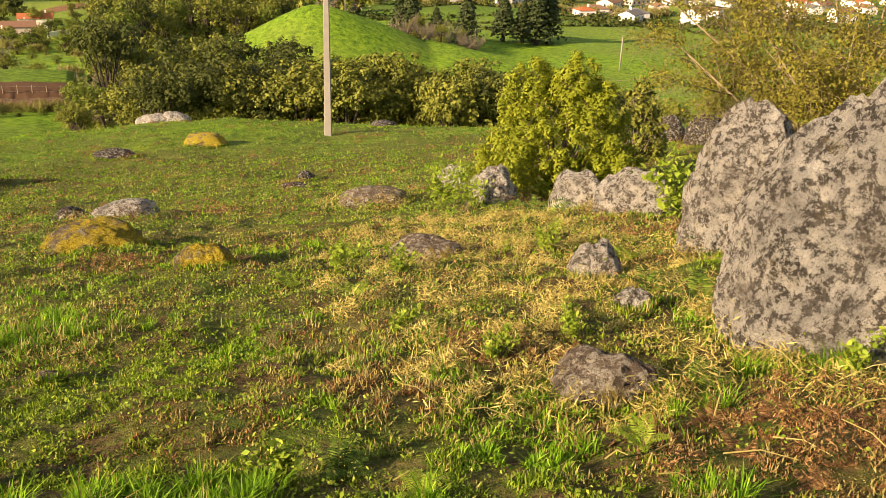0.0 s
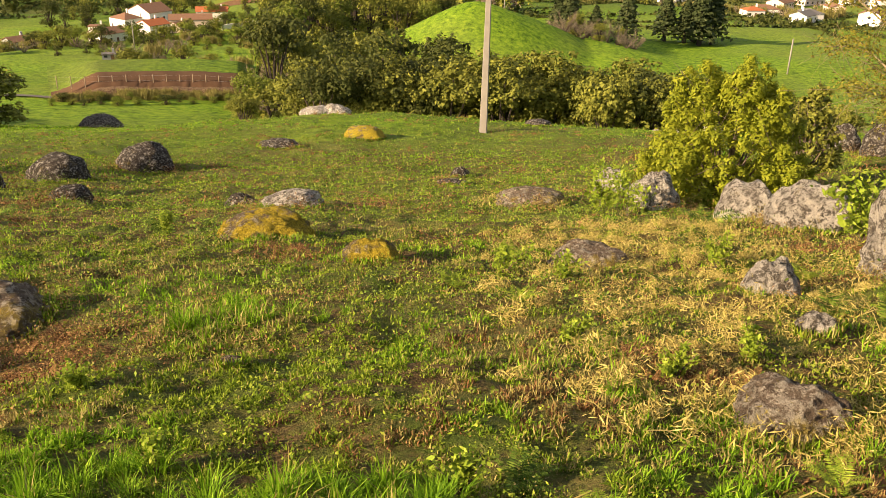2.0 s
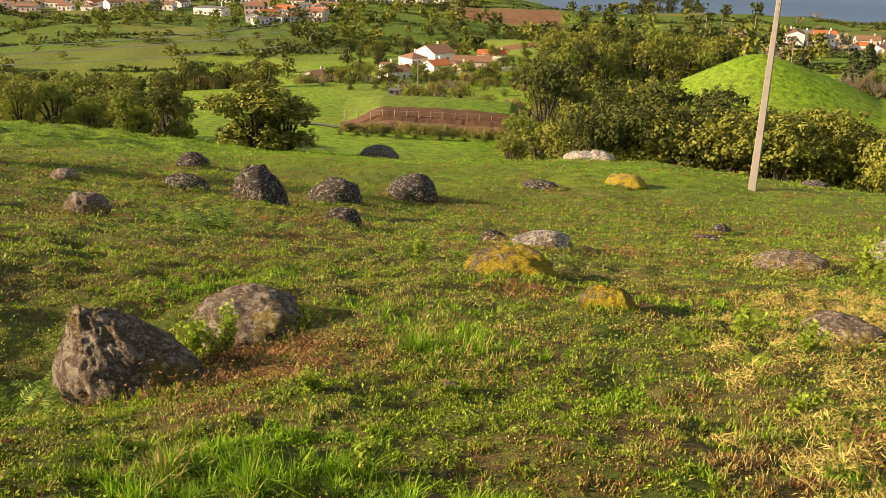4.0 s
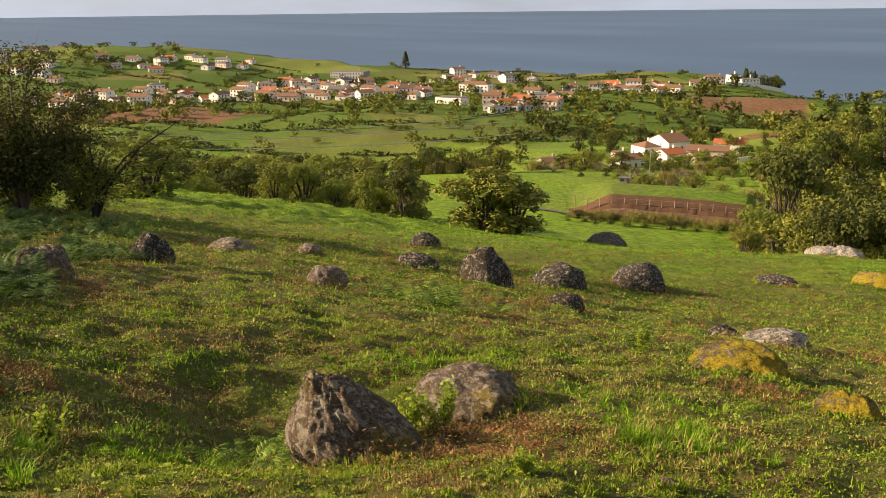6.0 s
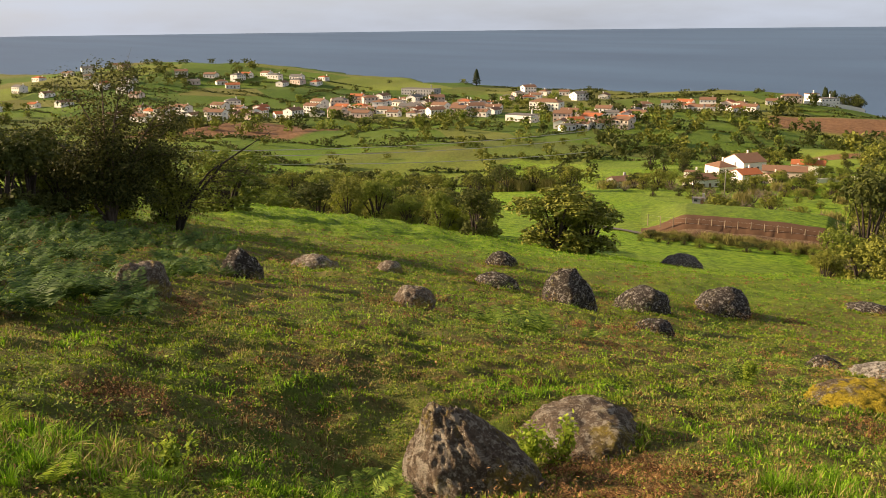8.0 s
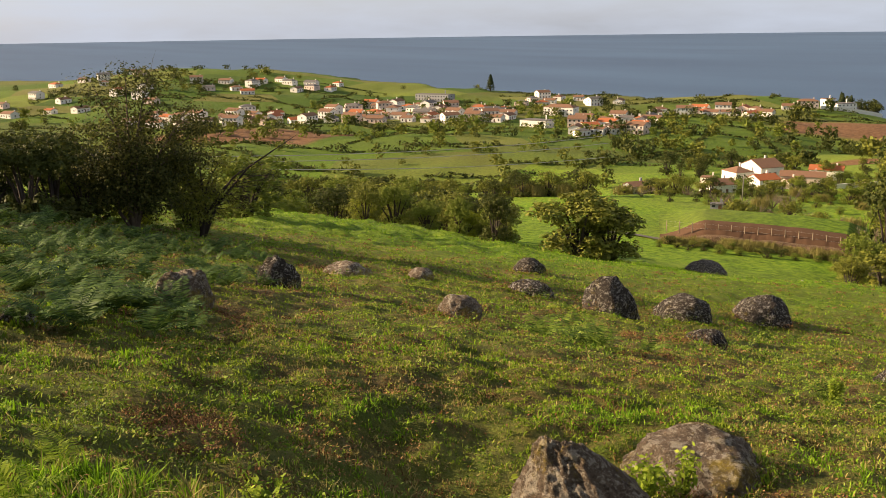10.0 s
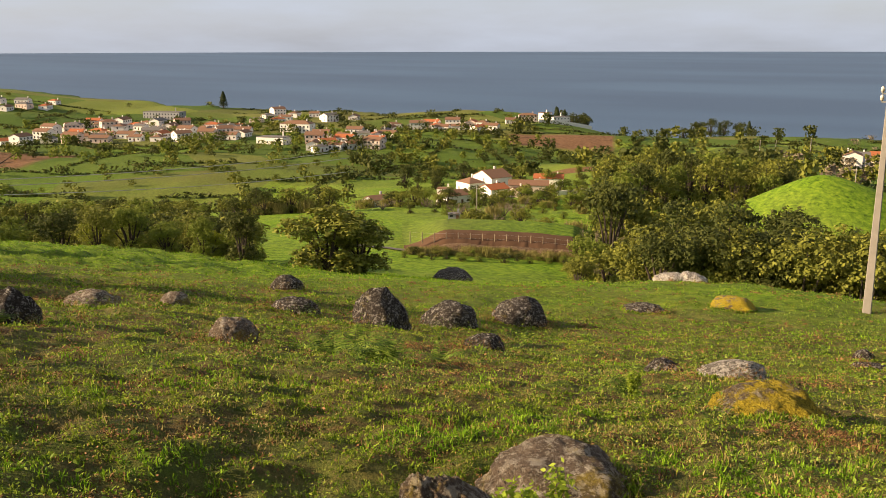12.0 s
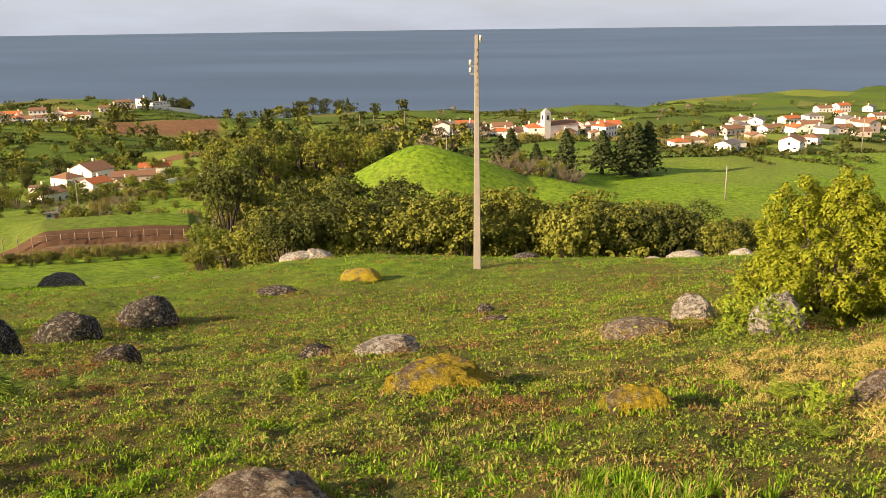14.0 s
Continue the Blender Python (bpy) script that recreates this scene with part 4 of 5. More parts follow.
bx, by = polar(-8.2, 19.2)
leafy_shrub(bx, by, 3.0, 3.8, "rounded yellow-green evergreen shrub between boulders", LEAF_YELLOW, 0.034, 56000)
leafy_shrub(*polar(-13.0, 27.0), 2.6, 2.0, "brownish leafy shrub beside a rounded one", LEAF_OLIVE, 0.07, 4000)
tangle = branchy("shrub", *polar(-25.5, 11.0), 3.3, [(-2.4, 0.2, 0.80, 0.8), (-2.0, 0.5, 0.95, 0.9), (-1.4, 0.2, 1.0, 1.0), (-0.7, 0.4, 1.1, 1.0), (0.1, 0.0, 1.1, 1.0), (0.9, 0.3, 1.0, 1.0), (1.6, 0.0, 0.95, 0.9), (-2.2, -0.3, 0.68, 0.8), (-1.2, -0.4, 0.75, 0.9), (-0.2, -0.5, 0.8, 0.9), (0.8, -0.4, 0.75, 0.8), (-1.8, 0.6, 0.72, 0.8)], LEAF_TANGLE, TWIG, 0.018, 380, "tangled twiggy shrub overhanging lichened boulders", 0.034, -22, "shrub", spread=0.62, sprays=14, twigs=15, bare_below=0.42, tuft=0.5)


# ---- houses ----
HOUSES = {}
FARM = "farm houses"


def house_parts(w, d, h, wall, roofmat, roof, floors):
    """The shared meshes of one kind of house: rows of (name, mesh). The front is on -y."""
    key = (w, d, h, wall.name, roofmat.name, roof, floors)
    if key in HOUSES:
        return HOUSES[key]
    rows = []

    def keep(name, bm, mat):
        me = bpy.data.meshes.new(name)
        bm.to_mesh(me)
        bm.free()
        me.materials.append(mat)
        rows.append((name, me))

    rise = 0.20 * d
    bm = bmesh.new()
    a = [bm.verts.new(p) for p in ((-w / 2, -d / 2, -1.5), (w / 2, -d / 2, -1.5), (w / 2, d / 2, -1.5), (-w / 2, d / 2, -1.5))]
    b = [bm.verts.new((v.co.x, v.co.y, h)) for v in a]
    for k in range(4):
        bm.faces.new((a[k], a[(k + 1) % 4], b[(k + 1) % 4], b[k]))
    if roof == "gable":
        g0, g1 = bm.verts.new((-w / 2, 0, h + rise)), bm.verts.new((w / 2, 0, h + rise))
        bm.faces.new((b[3], b[0], g0))
        bm.faces.new((b[1], b[2], g1))
    keep("wall", bm, wall)
    bm = bmesh.new()
    o, t = 0.35, 0.18
    if roof == "gable":
        for s in (-1, 1):
            y0, z0 = s * (d / 2 + o), h - o * 2 * rise / d
            q = [bm.verts.new(p) for p in ((-w / 2 - o, y0, z0 + 0.02), (w / 2 + o, y0, z0 + 0.02), (w / 2 + o, 0, h + rise + 0.02), (-w / 2 - o, 0, h + rise + 0.02))]
            q2 = [bm.verts.new(v.co + Vector((0, 0, t))) for v in q]
            bm.faces.new(q2 if s < 0 else q2[::-1])
            bm.faces.new(q[::-1] if s < 0 else q)
            for k in range(4):
                bm.faces.new((q[k], q[(k + 1) % 4], q2[(k + 1) % 4], q2[k]))
    elif roof == "hip":
        k = min(w, d) / 2
        base = [bm.verts.new(p) for p in ((-w / 2 - o, -d / 2 - o, h), (w / 2 + o, -d / 2 - o, h), (w / 2 + o, d / 2 + o, h), (-w / 2 - o, d / 2 + o, h))]
        g0, g1 = bm.verts.new((-w / 2 + k, 0, h + rise)), bm.verts.new((w / 2 - k, 0, h + rise))
        for f in ((base[0], base[1], g1, g0), (base[2], base[3], g0, g1), (base[3], base[0], g0), (base[1], base[2], g1), tuple(base[::-1])):
            bm.faces.new(f)
    else:
        box(bm, -w / 2 - 0.15, w / 2 + 0.15, -d / 2 - 0.15, d / 2 + 0.15, h, h + 0.35)
    keep("roof", bm, roofmat)
    keep("chimney", boxed(w * 0.26, w * 0.26 + 0.7, d * 0.18, d * 0.18 + 0.7, h, h + rise + 1.0), wall)
    n = max(2, int(w / 3))
    for fl in range(floors):
        z = 0.9 + fl * 2.8
        for k in range(n):
            x = -w / 2 + w * (k + 0.5) / n
            if fl == 0 and k == n // 2:
                keep("door", boxed(x - 0.5, x + 0.5, -d / 2 - 0.06, -d / 2 + 0.1, 0, 2.1), DOOR_BROWN)
            else:
                keep("window", boxed(x - 0.55, x + 0.55, -d / 2 - 0.05, -d / 2 + 0.1, z, z + 1.2), PANE)
        for s in (-1, 1):
            keep("window", boxed(s * w / 2 - 0.05, s * w / 2 + 0.05, -0.5, 0.5, z, z + 1.2), PANE)
    HOUSES[key] = rows
    return rows


def house(x, y, turn, w, d, h, wall, roofmat, roof="gable", floors=1, label="", group="", name="house", up=0.0):
    e = new(name)
    k = 0.8 if group == FARM else 1.0
    e.matrix_world = pose(x, y, gz(x, y) + 0.2 + up, 0, 0, turn) @ Matrix.Diagonal((k, k, k, 1))
    for nm, me in house_parts(w, d, h, wall, roofmat, roof, floors):
        c = new(nm, me)
        c.parent = e
    return tagged(e, label, "house", group)


# the farm on the valley floor, and its shed
house(*polar(34.7, 318), 66, 7.5, 6.0, 3.2, GREY_WALL, ROOF_BROWN, "gable", 1, "small grey farm shed with a tiled gable roof", name="shed")
house(*polar(27.3, 345), 64, 12, 15, 7.0, WHITE_WALL, ROOF_BROWN, "gable", 2, "large white two-storey farmhouse with low gables", FARM)
house(*polar(28.7, 338), 64, 9, 11, 5.2, WHITE_WALL, ROOF_BROWN, "hip", 1, "white annexe of the farmhouse", FARM)
house(*polar(27.2, 318), 64, 10, 9, 4.0, WHITE_WALL, ROOF_RED, "gable", 1, "white house with a bright orange gable roof", FARM)
house(*polar(25.0, 330), 24, 18, 9, 4.4, PINK_WALL, ROOF_BROWN, "gable", 1, "long pale house with a brown tile roof", FARM)
house(*polar(23.7, 348), 20, 14, 8, 5.2, WHITE_WALL, ROOF_RED, "gable", 1, "white house with an orange tile roof", FARM)
house(*polar(25.6, 318), 70, 8, 6, 3.0, PINK_WALL, ROOF_BROWN, "gable", 1, "small pink outbuilding with a brown tile roof", FARM)
house(*polar(29.8, 306), 60, 12, 9, 3.8, WHITE_WALL, ROOF_BROWN, "gable", 1, "white cottage with a brown tile roof", FARM)
house(*polar(30.4, 342), 20, 6, 5, 2.8, WHITE_WALL, ROOF_BROWN, "flat", 1, "small white flat-roofed outbuilding", FARM)
house(*polar(29.9, 238), 30, 4.0, 3.0, 1.6, GREY_WALL, ROOF_GREY, "flat", 1, "small dark grey block hut in the scrub", FARM, "hut")
house(*polar(10.6, 330), 25, 15, 9, 3.3, WHITE_WALL, ROOF_BROWN, "hip", 1, "white house with an orange hip roof above the wood", "hill houses")
house(*polar(14.6, 400), 60, 9, 7, 3.2, PINK_WALL, ROOF_RED, "gable", 1, "house with a red gable among dark trees", "hill houses")
house(*polar(7.9, 335), 30, 7, 6, 3.0, WHITE_WALL, ROOF_BROWN, "gable", 1, "small white house beside the hill", "hill houses")
# the white villa on the headland
house(*polar(23.0, 800), 60, 17, 11, 5.6, WHITE_WALL, ROOF_GREY, "flat", 2, "white villa with a terrace on the headland", "headland houses")
house(*polar(23.8, 806), 60, 9, 8, 8.0, WHITE_WALL, ROOF_BROWN, "flat", 2, "white tower wing of the headland villa", "headland houses")
house(*polar(24.9, 790), 30, 16, 9, 5.0, PINK_WALL, ROOF_BROWN, "hip", 2, "pale house on the headland", "headland houses")
house(*polar(25.9, 770), 30, 11, 8, 3.2, WHITE_WALL, ROOF_BROWN, "gable", 1, "white cottage on the headland", "headland houses")
# named houses of the village
house(*polar(39.4, 690), 15, 24, 11, 6.4, WHITE_WALL, ROOF_BROWN, "hip", 2, "long white two-storey building in the village", "village houses")
house(*polar(40.9, 610), 10, 20, 12, 4.6, WHITE_WALL, ROOF_GREY, "flat", 1, "white flat-roofed building below the village", "village houses")
house(*polar(47.3, 850), 15, 36, 12, 6.0, GREY_WALL, ROOF_GREY, "flat", 2, "long grey building on the village's skyline", "village houses")


def village(count, az0, az1, r0, r1, gap, seed, group, along=None):
    pick = random.Random(seed)
    spots = []
    for _ in range(count * 30):
        if len(spots) >= count:
            break
        u = pick.random()
        az = az0 + (az1 - az0) * u
        r = r0 + (r1 - r0) * pick.random() + (along(az) if along else 0)
        x, y = polar(az, r)
        if any((x - a) ** 2 + (y - b) ** 2 < gap * gap for a, b in spots):
            continue
        spots.append((x, y))
        w, d, h = pick.choice(((11, 8, 3.2), (13, 8.5, 3.4), (9, 7, 3.2), (12, 9, 5.6)))
        wall = pick.choice((WHITE_WALL, WHITE_WALL, WHITE_WALL, PINK_WALL))
        roofmat = pick.choice((ROOF_BROWN, ROOF_BROWN, ROOF_RED, ROOF_GREY, ROOF_BROWN))
        roof = pick.choice(("gable", "gable", "gable", "hip"))
        colour = {"clay_tile": "orange", "aged_clay_tile": "brown", "grey_roof": "grey"}[roofmat.name]
        house(x, y, pick.choice((20, 65, 110, 20)) + pick.uniform(-12, 12), w, d, h, wall, roofmat, roof, 2 if h > 5 else 1,
              "%s village house with a %s %s roof" % ("white" if wall is WHITE_WALL else "pale pink", colour, roof), group)


VILLAGE = "village houses"
village(46, 42.5, 53, 650, 770, 14, 2, VILLAGE)
village(30, 52, 66, 600, 690, 15, 3, VILLAGE, lambda az: 60)
village(22, 33.5, 38.5, 570, 660, 12, 4, VILLAGE)
village(16, 27, 34, 700, 760, 14, 5, VILLAGE)
village(10, 35, 42, 780, 860, 17, 6, VILLAGE)
village(14, 53, 62, 880, 960, 17, 7, VILLAGE)
village(18, 63, 74, 800, 1050, 20, 8, VILLAGE)
EAST = "eastern village houses"
village(30, -4.8, 6.5, 490, 550, 12, 9, EAST)
village(9, -17, -8.5, 430, 480, 17, 10, EAST)
village(28, -25, -12, 520, 680, 17, 11, EAST)
village(14, -26, -17, 720, 900, 20, 12, EAST)


def church(x, y, turn):
    e = house(x, y, turn, 20, 10, 6.5, WHITE_WALL, ROOF_BROWN, "gable", 1, "white village church with a square bell tower", name="church")
    e["category"] = "church"
    part("tower", boxed(-12.5, -8.5, -6.0, -2.0, -1.5, 13.5), WHITE_WALL, e)
    bm = bmesh.new()
    bmesh.ops.create_cone(bm, segments=4, radius1=3.1, radius2=0.1, depth=2.6, matrix=pose(-10.5, -4, 14.8, 0, 0, 45), cap_ends=True)
    part("spire", bm, GREY_WALL, e)
    for dx, dy, sx, sy in ((-10.5, -6.05, 0.7, 0.1), (-12.55, -4, 0.1, 0.7), (-8.45, -4, 0.1, 0.7)):
        part("belfry_opening", boxed(dx - sx, dx + sx, dy - sy, dy + sy, 9.8, 12.3), PANE, e)


church(*polar(-1.6, 505), 30)


def garden_wall(az0, r0, az1, r1, high, label):
    """A long white wall that follows the ground."""
    (x0, y0), (x1, y1) = polar(az0, r0), polar(az1, r1)
    bm = bmesh.new()
    n = 14
    side = Vector((y1 - y0, x0 - x1, 0)).normalized() * 0.2
    rows = []
    for k in range(n + 1):
        x, y = x0 + (x1 - x0) * k / n, y0 + (y1 - y0) * k / n
        p = Vector((x, y, gz(x, y)))
        rows.append([bm.verts.new(q) for q in (p - side - Vector((0, 0, 1)), p - side + Vector((0, 0, high)), p + side + Vector((0, 0, high)), p + side - Vector((0, 0, 1)))])
    for a, b in zip(rows, rows[1:]):
        for k in range(3):
            bm.faces.new((a[k], b[k], b[k + 1], a[k + 1]))
    bm.faces.new(rows[0])
    bm.faces.new(rows[-1][::-1])
    bmesh.ops.recalc_face_normals(bm, faces=bm.faces[:])
    return tagged(part("garden_wall", bm, WHITE_WALL), label, "wall")


garden_wall(23.2, 312, 20.0, 318, 1.6, "low white garden wall along the farm lane")
garden_wall(24.2, 775, 20.9, 790, 3.0, "white terrace wall on the headland")


# ---- farm bank, dry-stone wall, fence and gate ----
def post(x, y, high, wide=0.14, lean=0.0, parent=None, label=""):
    bm = bmesh.new()
    tube(bm, [(0, 0, -0.3), (lean * 0.5, 0, high * 0.5), (lean, 0, high)], [wide / 2, wide / 2, wide * 0.4], 6)
    ob = part("post", bm, WOOD, parent)
    ob.location = (x, y, gz(x, y))
    return ob


def small_pole(x, y, high, wide, label, name="utility_pole"):
    bm = bmesh.new()
    tube(bm, [(0, 0, -0.3), (0, 0, high * 0.5), (0, 0, high)], [wide / 2, wide * 0.45, wide * 0.36], 8)
    ob = part(name, bm, CONCRETE, None, "", True)
    ob.location = (x, y, gz(x, y))
    return tagged(ob, label, "pole")


small_pole(*polar(-11.5, 229), 8.4, 0.42, "pale concrete pole standing in a field")
small_pole(*polar(5.8, 262), 11.0, 0.3, "slender concrete pole on the green hill")
small_pole(*polar(20.0, 316), 11, 0.32, "slender concrete pole beside the farm lane")
small_pole(*polar(28.4, 262), 8, 0.3, "wooden pole among farm bushes")
small_pole(*polar(-19.3, 420), 14, 0.5, "concrete pole among village houses")
for a, r, h in ((10.9, 560, 14), (8.1, 520, 15), (10.0, 580, 12)):
    small_pole(*polar(a, r), h, 0.4, "thin pole on the skyline of the hill")


def bank_and_wall():
    """The cut earth bank above the lane, with the dry wall at its foot."""
    n = 90
    rows = []
    for k in range(n + 1):
        a = 33.4 - 12.0 * k / n
        row = []
        for r, up in ((158, -0.4), (158.3, 0.6), (158.6, 1.3), (160.2, 1.35), (161.0, 1.9), (162.5, 2.6), (166, 2.8), (178, 2.6), (190, 0.2)):
            fade = float(smooth(0, 22, np.array(float(k))) * smooth(n, n - 8, np.array(float(k))))
            x, y = polar(a + 0.02 * rng.normal(), r + 0.10 * rng.normal())
            base = gz(*polar(a, 158))
            z = max(base - 0.5 + (up + 0.5) * fade + (0.2 * float(wob(np.array(float(k)), np.array(up * 3), 23, 6)) if 0.5 < up < 2.5 else 0), gz(x, y) - 0.3 if r > 165 else -99)
            row.append((x, y, z))
        rows.append(row)
    for name, lo, hi, mat, label, cat in (("stone_wall", 0, 3, ROCK_WALL, "low dry-stone wall of brown stones along a lane", "wall"), ("earth_bank", 3, 6, EARTH, "bare red-brown earth bank above a stone wall", "bank"), ("grass_terrace", 6, 8, GROUND, "grassy terrace on top of an earth bank", "terrace")):
        verts = [p for row in rows for p in row[lo:hi + 1]]
        m = hi - lo + 1
        faces = [(k * m + q, (k + 1) * m + q, (k + 1) * m + q + 1, k * m + q + 1) for k in range(n) for q in range(m - 1)]
        ob = mesh_ob(name, verts, faces, mat)
        if name == "grass_terrace":
            ob.data.attributes.new("far", "FLOAT", "POINT").data.foreach_set("value", [1.0] * len(verts))
            ob.data.attributes.new("scrub", "FLOAT", "POINT").data.foreach_set("value", [0.25] * len(verts))
        tagged(ob, label, cat, kind="structure" if name == "grass_terrace" else "")


bank_and_wall()
fence = tagged(new("fence"), "row of grey timber fence posts on the earth bank", "fence")
for k in range(15):
    a = 33.0 - 0.78 * k
    x, y = polar(a, 161.2)
    bm = bmesh.new()
    tube(bm, [(0, 0, -0.4), (0, 0, 1.7)], [0.09, 0.08], 6)
    p = part("post", bm, WOOD, fence)
    p.location = (x, y, gz(*polar(a, 158)) + 1.5)
    if k:
        for up in (0.7, 1.5):
            bm = bmesh.new()
            tube(bm, [old + Vector((0, 0, up)), p.location + Vector((0, 0, up))], [0.008, 0.008], 4)
            part("wire", bm, CABLE, fence)
    old = p.location.copy()
gate = tagged(new("gate"), "plain timber gate of two posts and a rail", "gate")
gx, gy = polar(21.9, 160)
gate.location = (gx, gy, gz(gx, gy) + 1.2)
for s in (-1.5, 1.5):
    bm = bmesh.new()
    tube(bm, [(s, 0, -2.4), (s, 0, 2.0)], [0.13, 0.12], 6)
    part("post", bm, WOOD, gate)
for up in (1.85, 0.9):
    bm = bmesh.new()
    tube(bm, [(-1.7, 0, up), (1.7, 0, up)], [0.09, 0.09], 6)
    part("rail", bm, WOOD, gate)


def lane():
    verts, n = [], 60
    for k in range(n + 1):
        a = 31.5 + 7.0 * k / n
        r = 128 + 27 * smooth(15.5, 24, np.array(a)) + 14 * smooth(31, 37, np.array(a))
        for w in (-1.5, 1.5):
            x, y = polar(a, float(r) + w)
            verts.append((x, y, gz(x, y) + 0.22))
    faces = [(2 * k, 2 * k + 1, 2 * k + 3, 2 * k + 2) for k in range(n)]
    return tagged(mesh_ob("road", verts, faces, ASPHALT), "narrow worn grey lane below the pasture", "road", kind="structure")


lane()


def power_line(az0, tan0, az1, tan1, r0, r1):
    (x0, y0), (x1, y1) = polar(az0, r0), polar(az1, r1)
    a, b = Vector((x0, y0, 1.5 + tan0 * r0)), Vector((x1, y1, 1.5 + tan1 * r1))
    bm = bmesh.new()
    pts = [a.lerp(b, k / 16) - Vector((0, 0, 1.2 * (1 - (k / 8 - 1) ** 2))) for k in range(17)]
    tube(bm, pts, [0.065] * 17, 4)
    return tagged(part("power_cable", bm, CABLE), "long pale overhead power cable across the valley", "cable", "overhead cables")


power_line(62.0, -0.1292, 36.8, -0.1151, 150, 230)
power_line(62.0, -0.1348, 36.6, -0.1232, 150, 230)
power_line(62.0, -0.1422, 36.8, -0.1388, 150, 230)


# ---- grass, weeds and ferns on the near pasture ----
ROCK_X, ROCK_Y, ROCK_W = (np.array(v) for v in zip(*ROCKS_AT))


def spread_points(n, r0, r1, power, az0=-52, az1=82):
    """Points over the near pasture, thinning out with the distance."""
    u = rng.random(n)
    k = 2 - power
    r = (r0 ** k + u * (r1 ** k - r0 ** k)) ** (1 / k)
    a = np.radians(az0 + (az1 - az0) * rng.random(n))
    x, y = -r * np.sin(a) - 0.8, r * np.cos(a)
    ok = np.ones(n, bool)
    for rx, ry, rw in zip(ROCK_X, ROCK_Y, ROCK_W):
        ok &= (x - rx) ** 2 + (y - ry) ** 2 > (0.36 * rw) ** 2
    return x[ok], y[ok]


def blades(x, y, tall, wide, lean=0.55):
    """Single bent blades: (n, 4, 3)."""
    n = len(x)
    z = height(x, y) - 0.01
    base = np.stack([x, y, z], 1)
    th = rng.random(n) * 2 * np.pi
    out = np.stack([np.cos(th), np.sin(th), 0 * th], 1)
    side = np.stack([-np.sin(th), np.cos(th), 0 * th], 1)
    # blades turn a random face to the light
    tw = rng.normal(0, 0.8, n)[:, None]
    side = side * np.cos(tw) + out * np.sin(tw)
    l = np.abs(rng.normal(0, lean, n)).clip(0, 1.48)[:, None]
    t, w = tall[:, None], wide[:, None]
    up = np.array([0, 0, 1.0])
    tip = base + t * (up * np.cos(l) + out * np.sin(l))
    mid = base + t * 0.5 * (up * np.cos(l * 0.6) + out * np.sin(l * 0.6))
    return np.stack([base, mid - side * w / 2, tip, mid + side * w / 2], 1)


def cover(x, y):
    """What grows where: dry share, lush share, bracken share (0 to 1)."""
    dry = smooth(0.05, 0.6, 0.75 * wob(x, y, 3.3, 21) + 0.5 * wob(x, y, 1.2, 22) + 0.35 * wob(x, y, 0.45, 23))
    lush = smooth(0.1, 0.9, 0.8 * wob(x, y, 4.1, 31) + 0.45 * wob(x, y, 1.5, 32))
    dead = smooth(0.30, 0.80, 0.75 * wob(x, y, 2.3, 41) + 0.5 * wob(x, y, 0.9, 42) + 0.3 * wob(x, y, 0.4, 43))
    east = smooth(-2.0, 1.2, x + 0.12 * y) * smooth(17, 9, y)
    dry = np.maximum(dry, 0.85 * east * smooth(-0.3, 0.6, wob(x, y, 1.3, 24) + 0.4 * wob(x, y, 0.4, 25)))
    for cx, cy, rad in DEAD_SPOTS:
        dead = np.maximum(dead, smooth(rad, rad * 0.4, np.hypot(x - cx, y - cy)))
    for cx, cy, rad in LUSH_SPOTS:
        lush = np.maximum(lush, smooth(rad, rad * 0.5, np.hypot(x - cx, y - cy)))
        dead = dead * smooth(rad * 0.6, rad, np.hypot(x - cx, y - cy))
    return dry, lush, dead


DEAD_SPOTS = [(-4.1, 4.6, 0.9), (-3.5, 4.9, 0.8), (-4.4, 5.4, 0.6), (1.3, 3.2, 0.9), (1.9, 3.5, 0.8), (0.5, 4.6, 0.5), (1.7, 2.9, 0.7), (0.2, 9.2, 0.6), (2.9, 10.6, 1.1), (-3.6, 9.3, 0.7), (-9.4, 12.2, 0.9), (-12.0, 16.0, 1.0), (-7.0, 2.6, 0.6), (-12.6, 5.8, 0.8)]
LUSH_SPOTS = [(-2.7, 5.6, 0.75), (-1.0, 2.6, 0.5), (-2.4, 2.4, 0.6), (-5.6, 1.6, 0.8)]


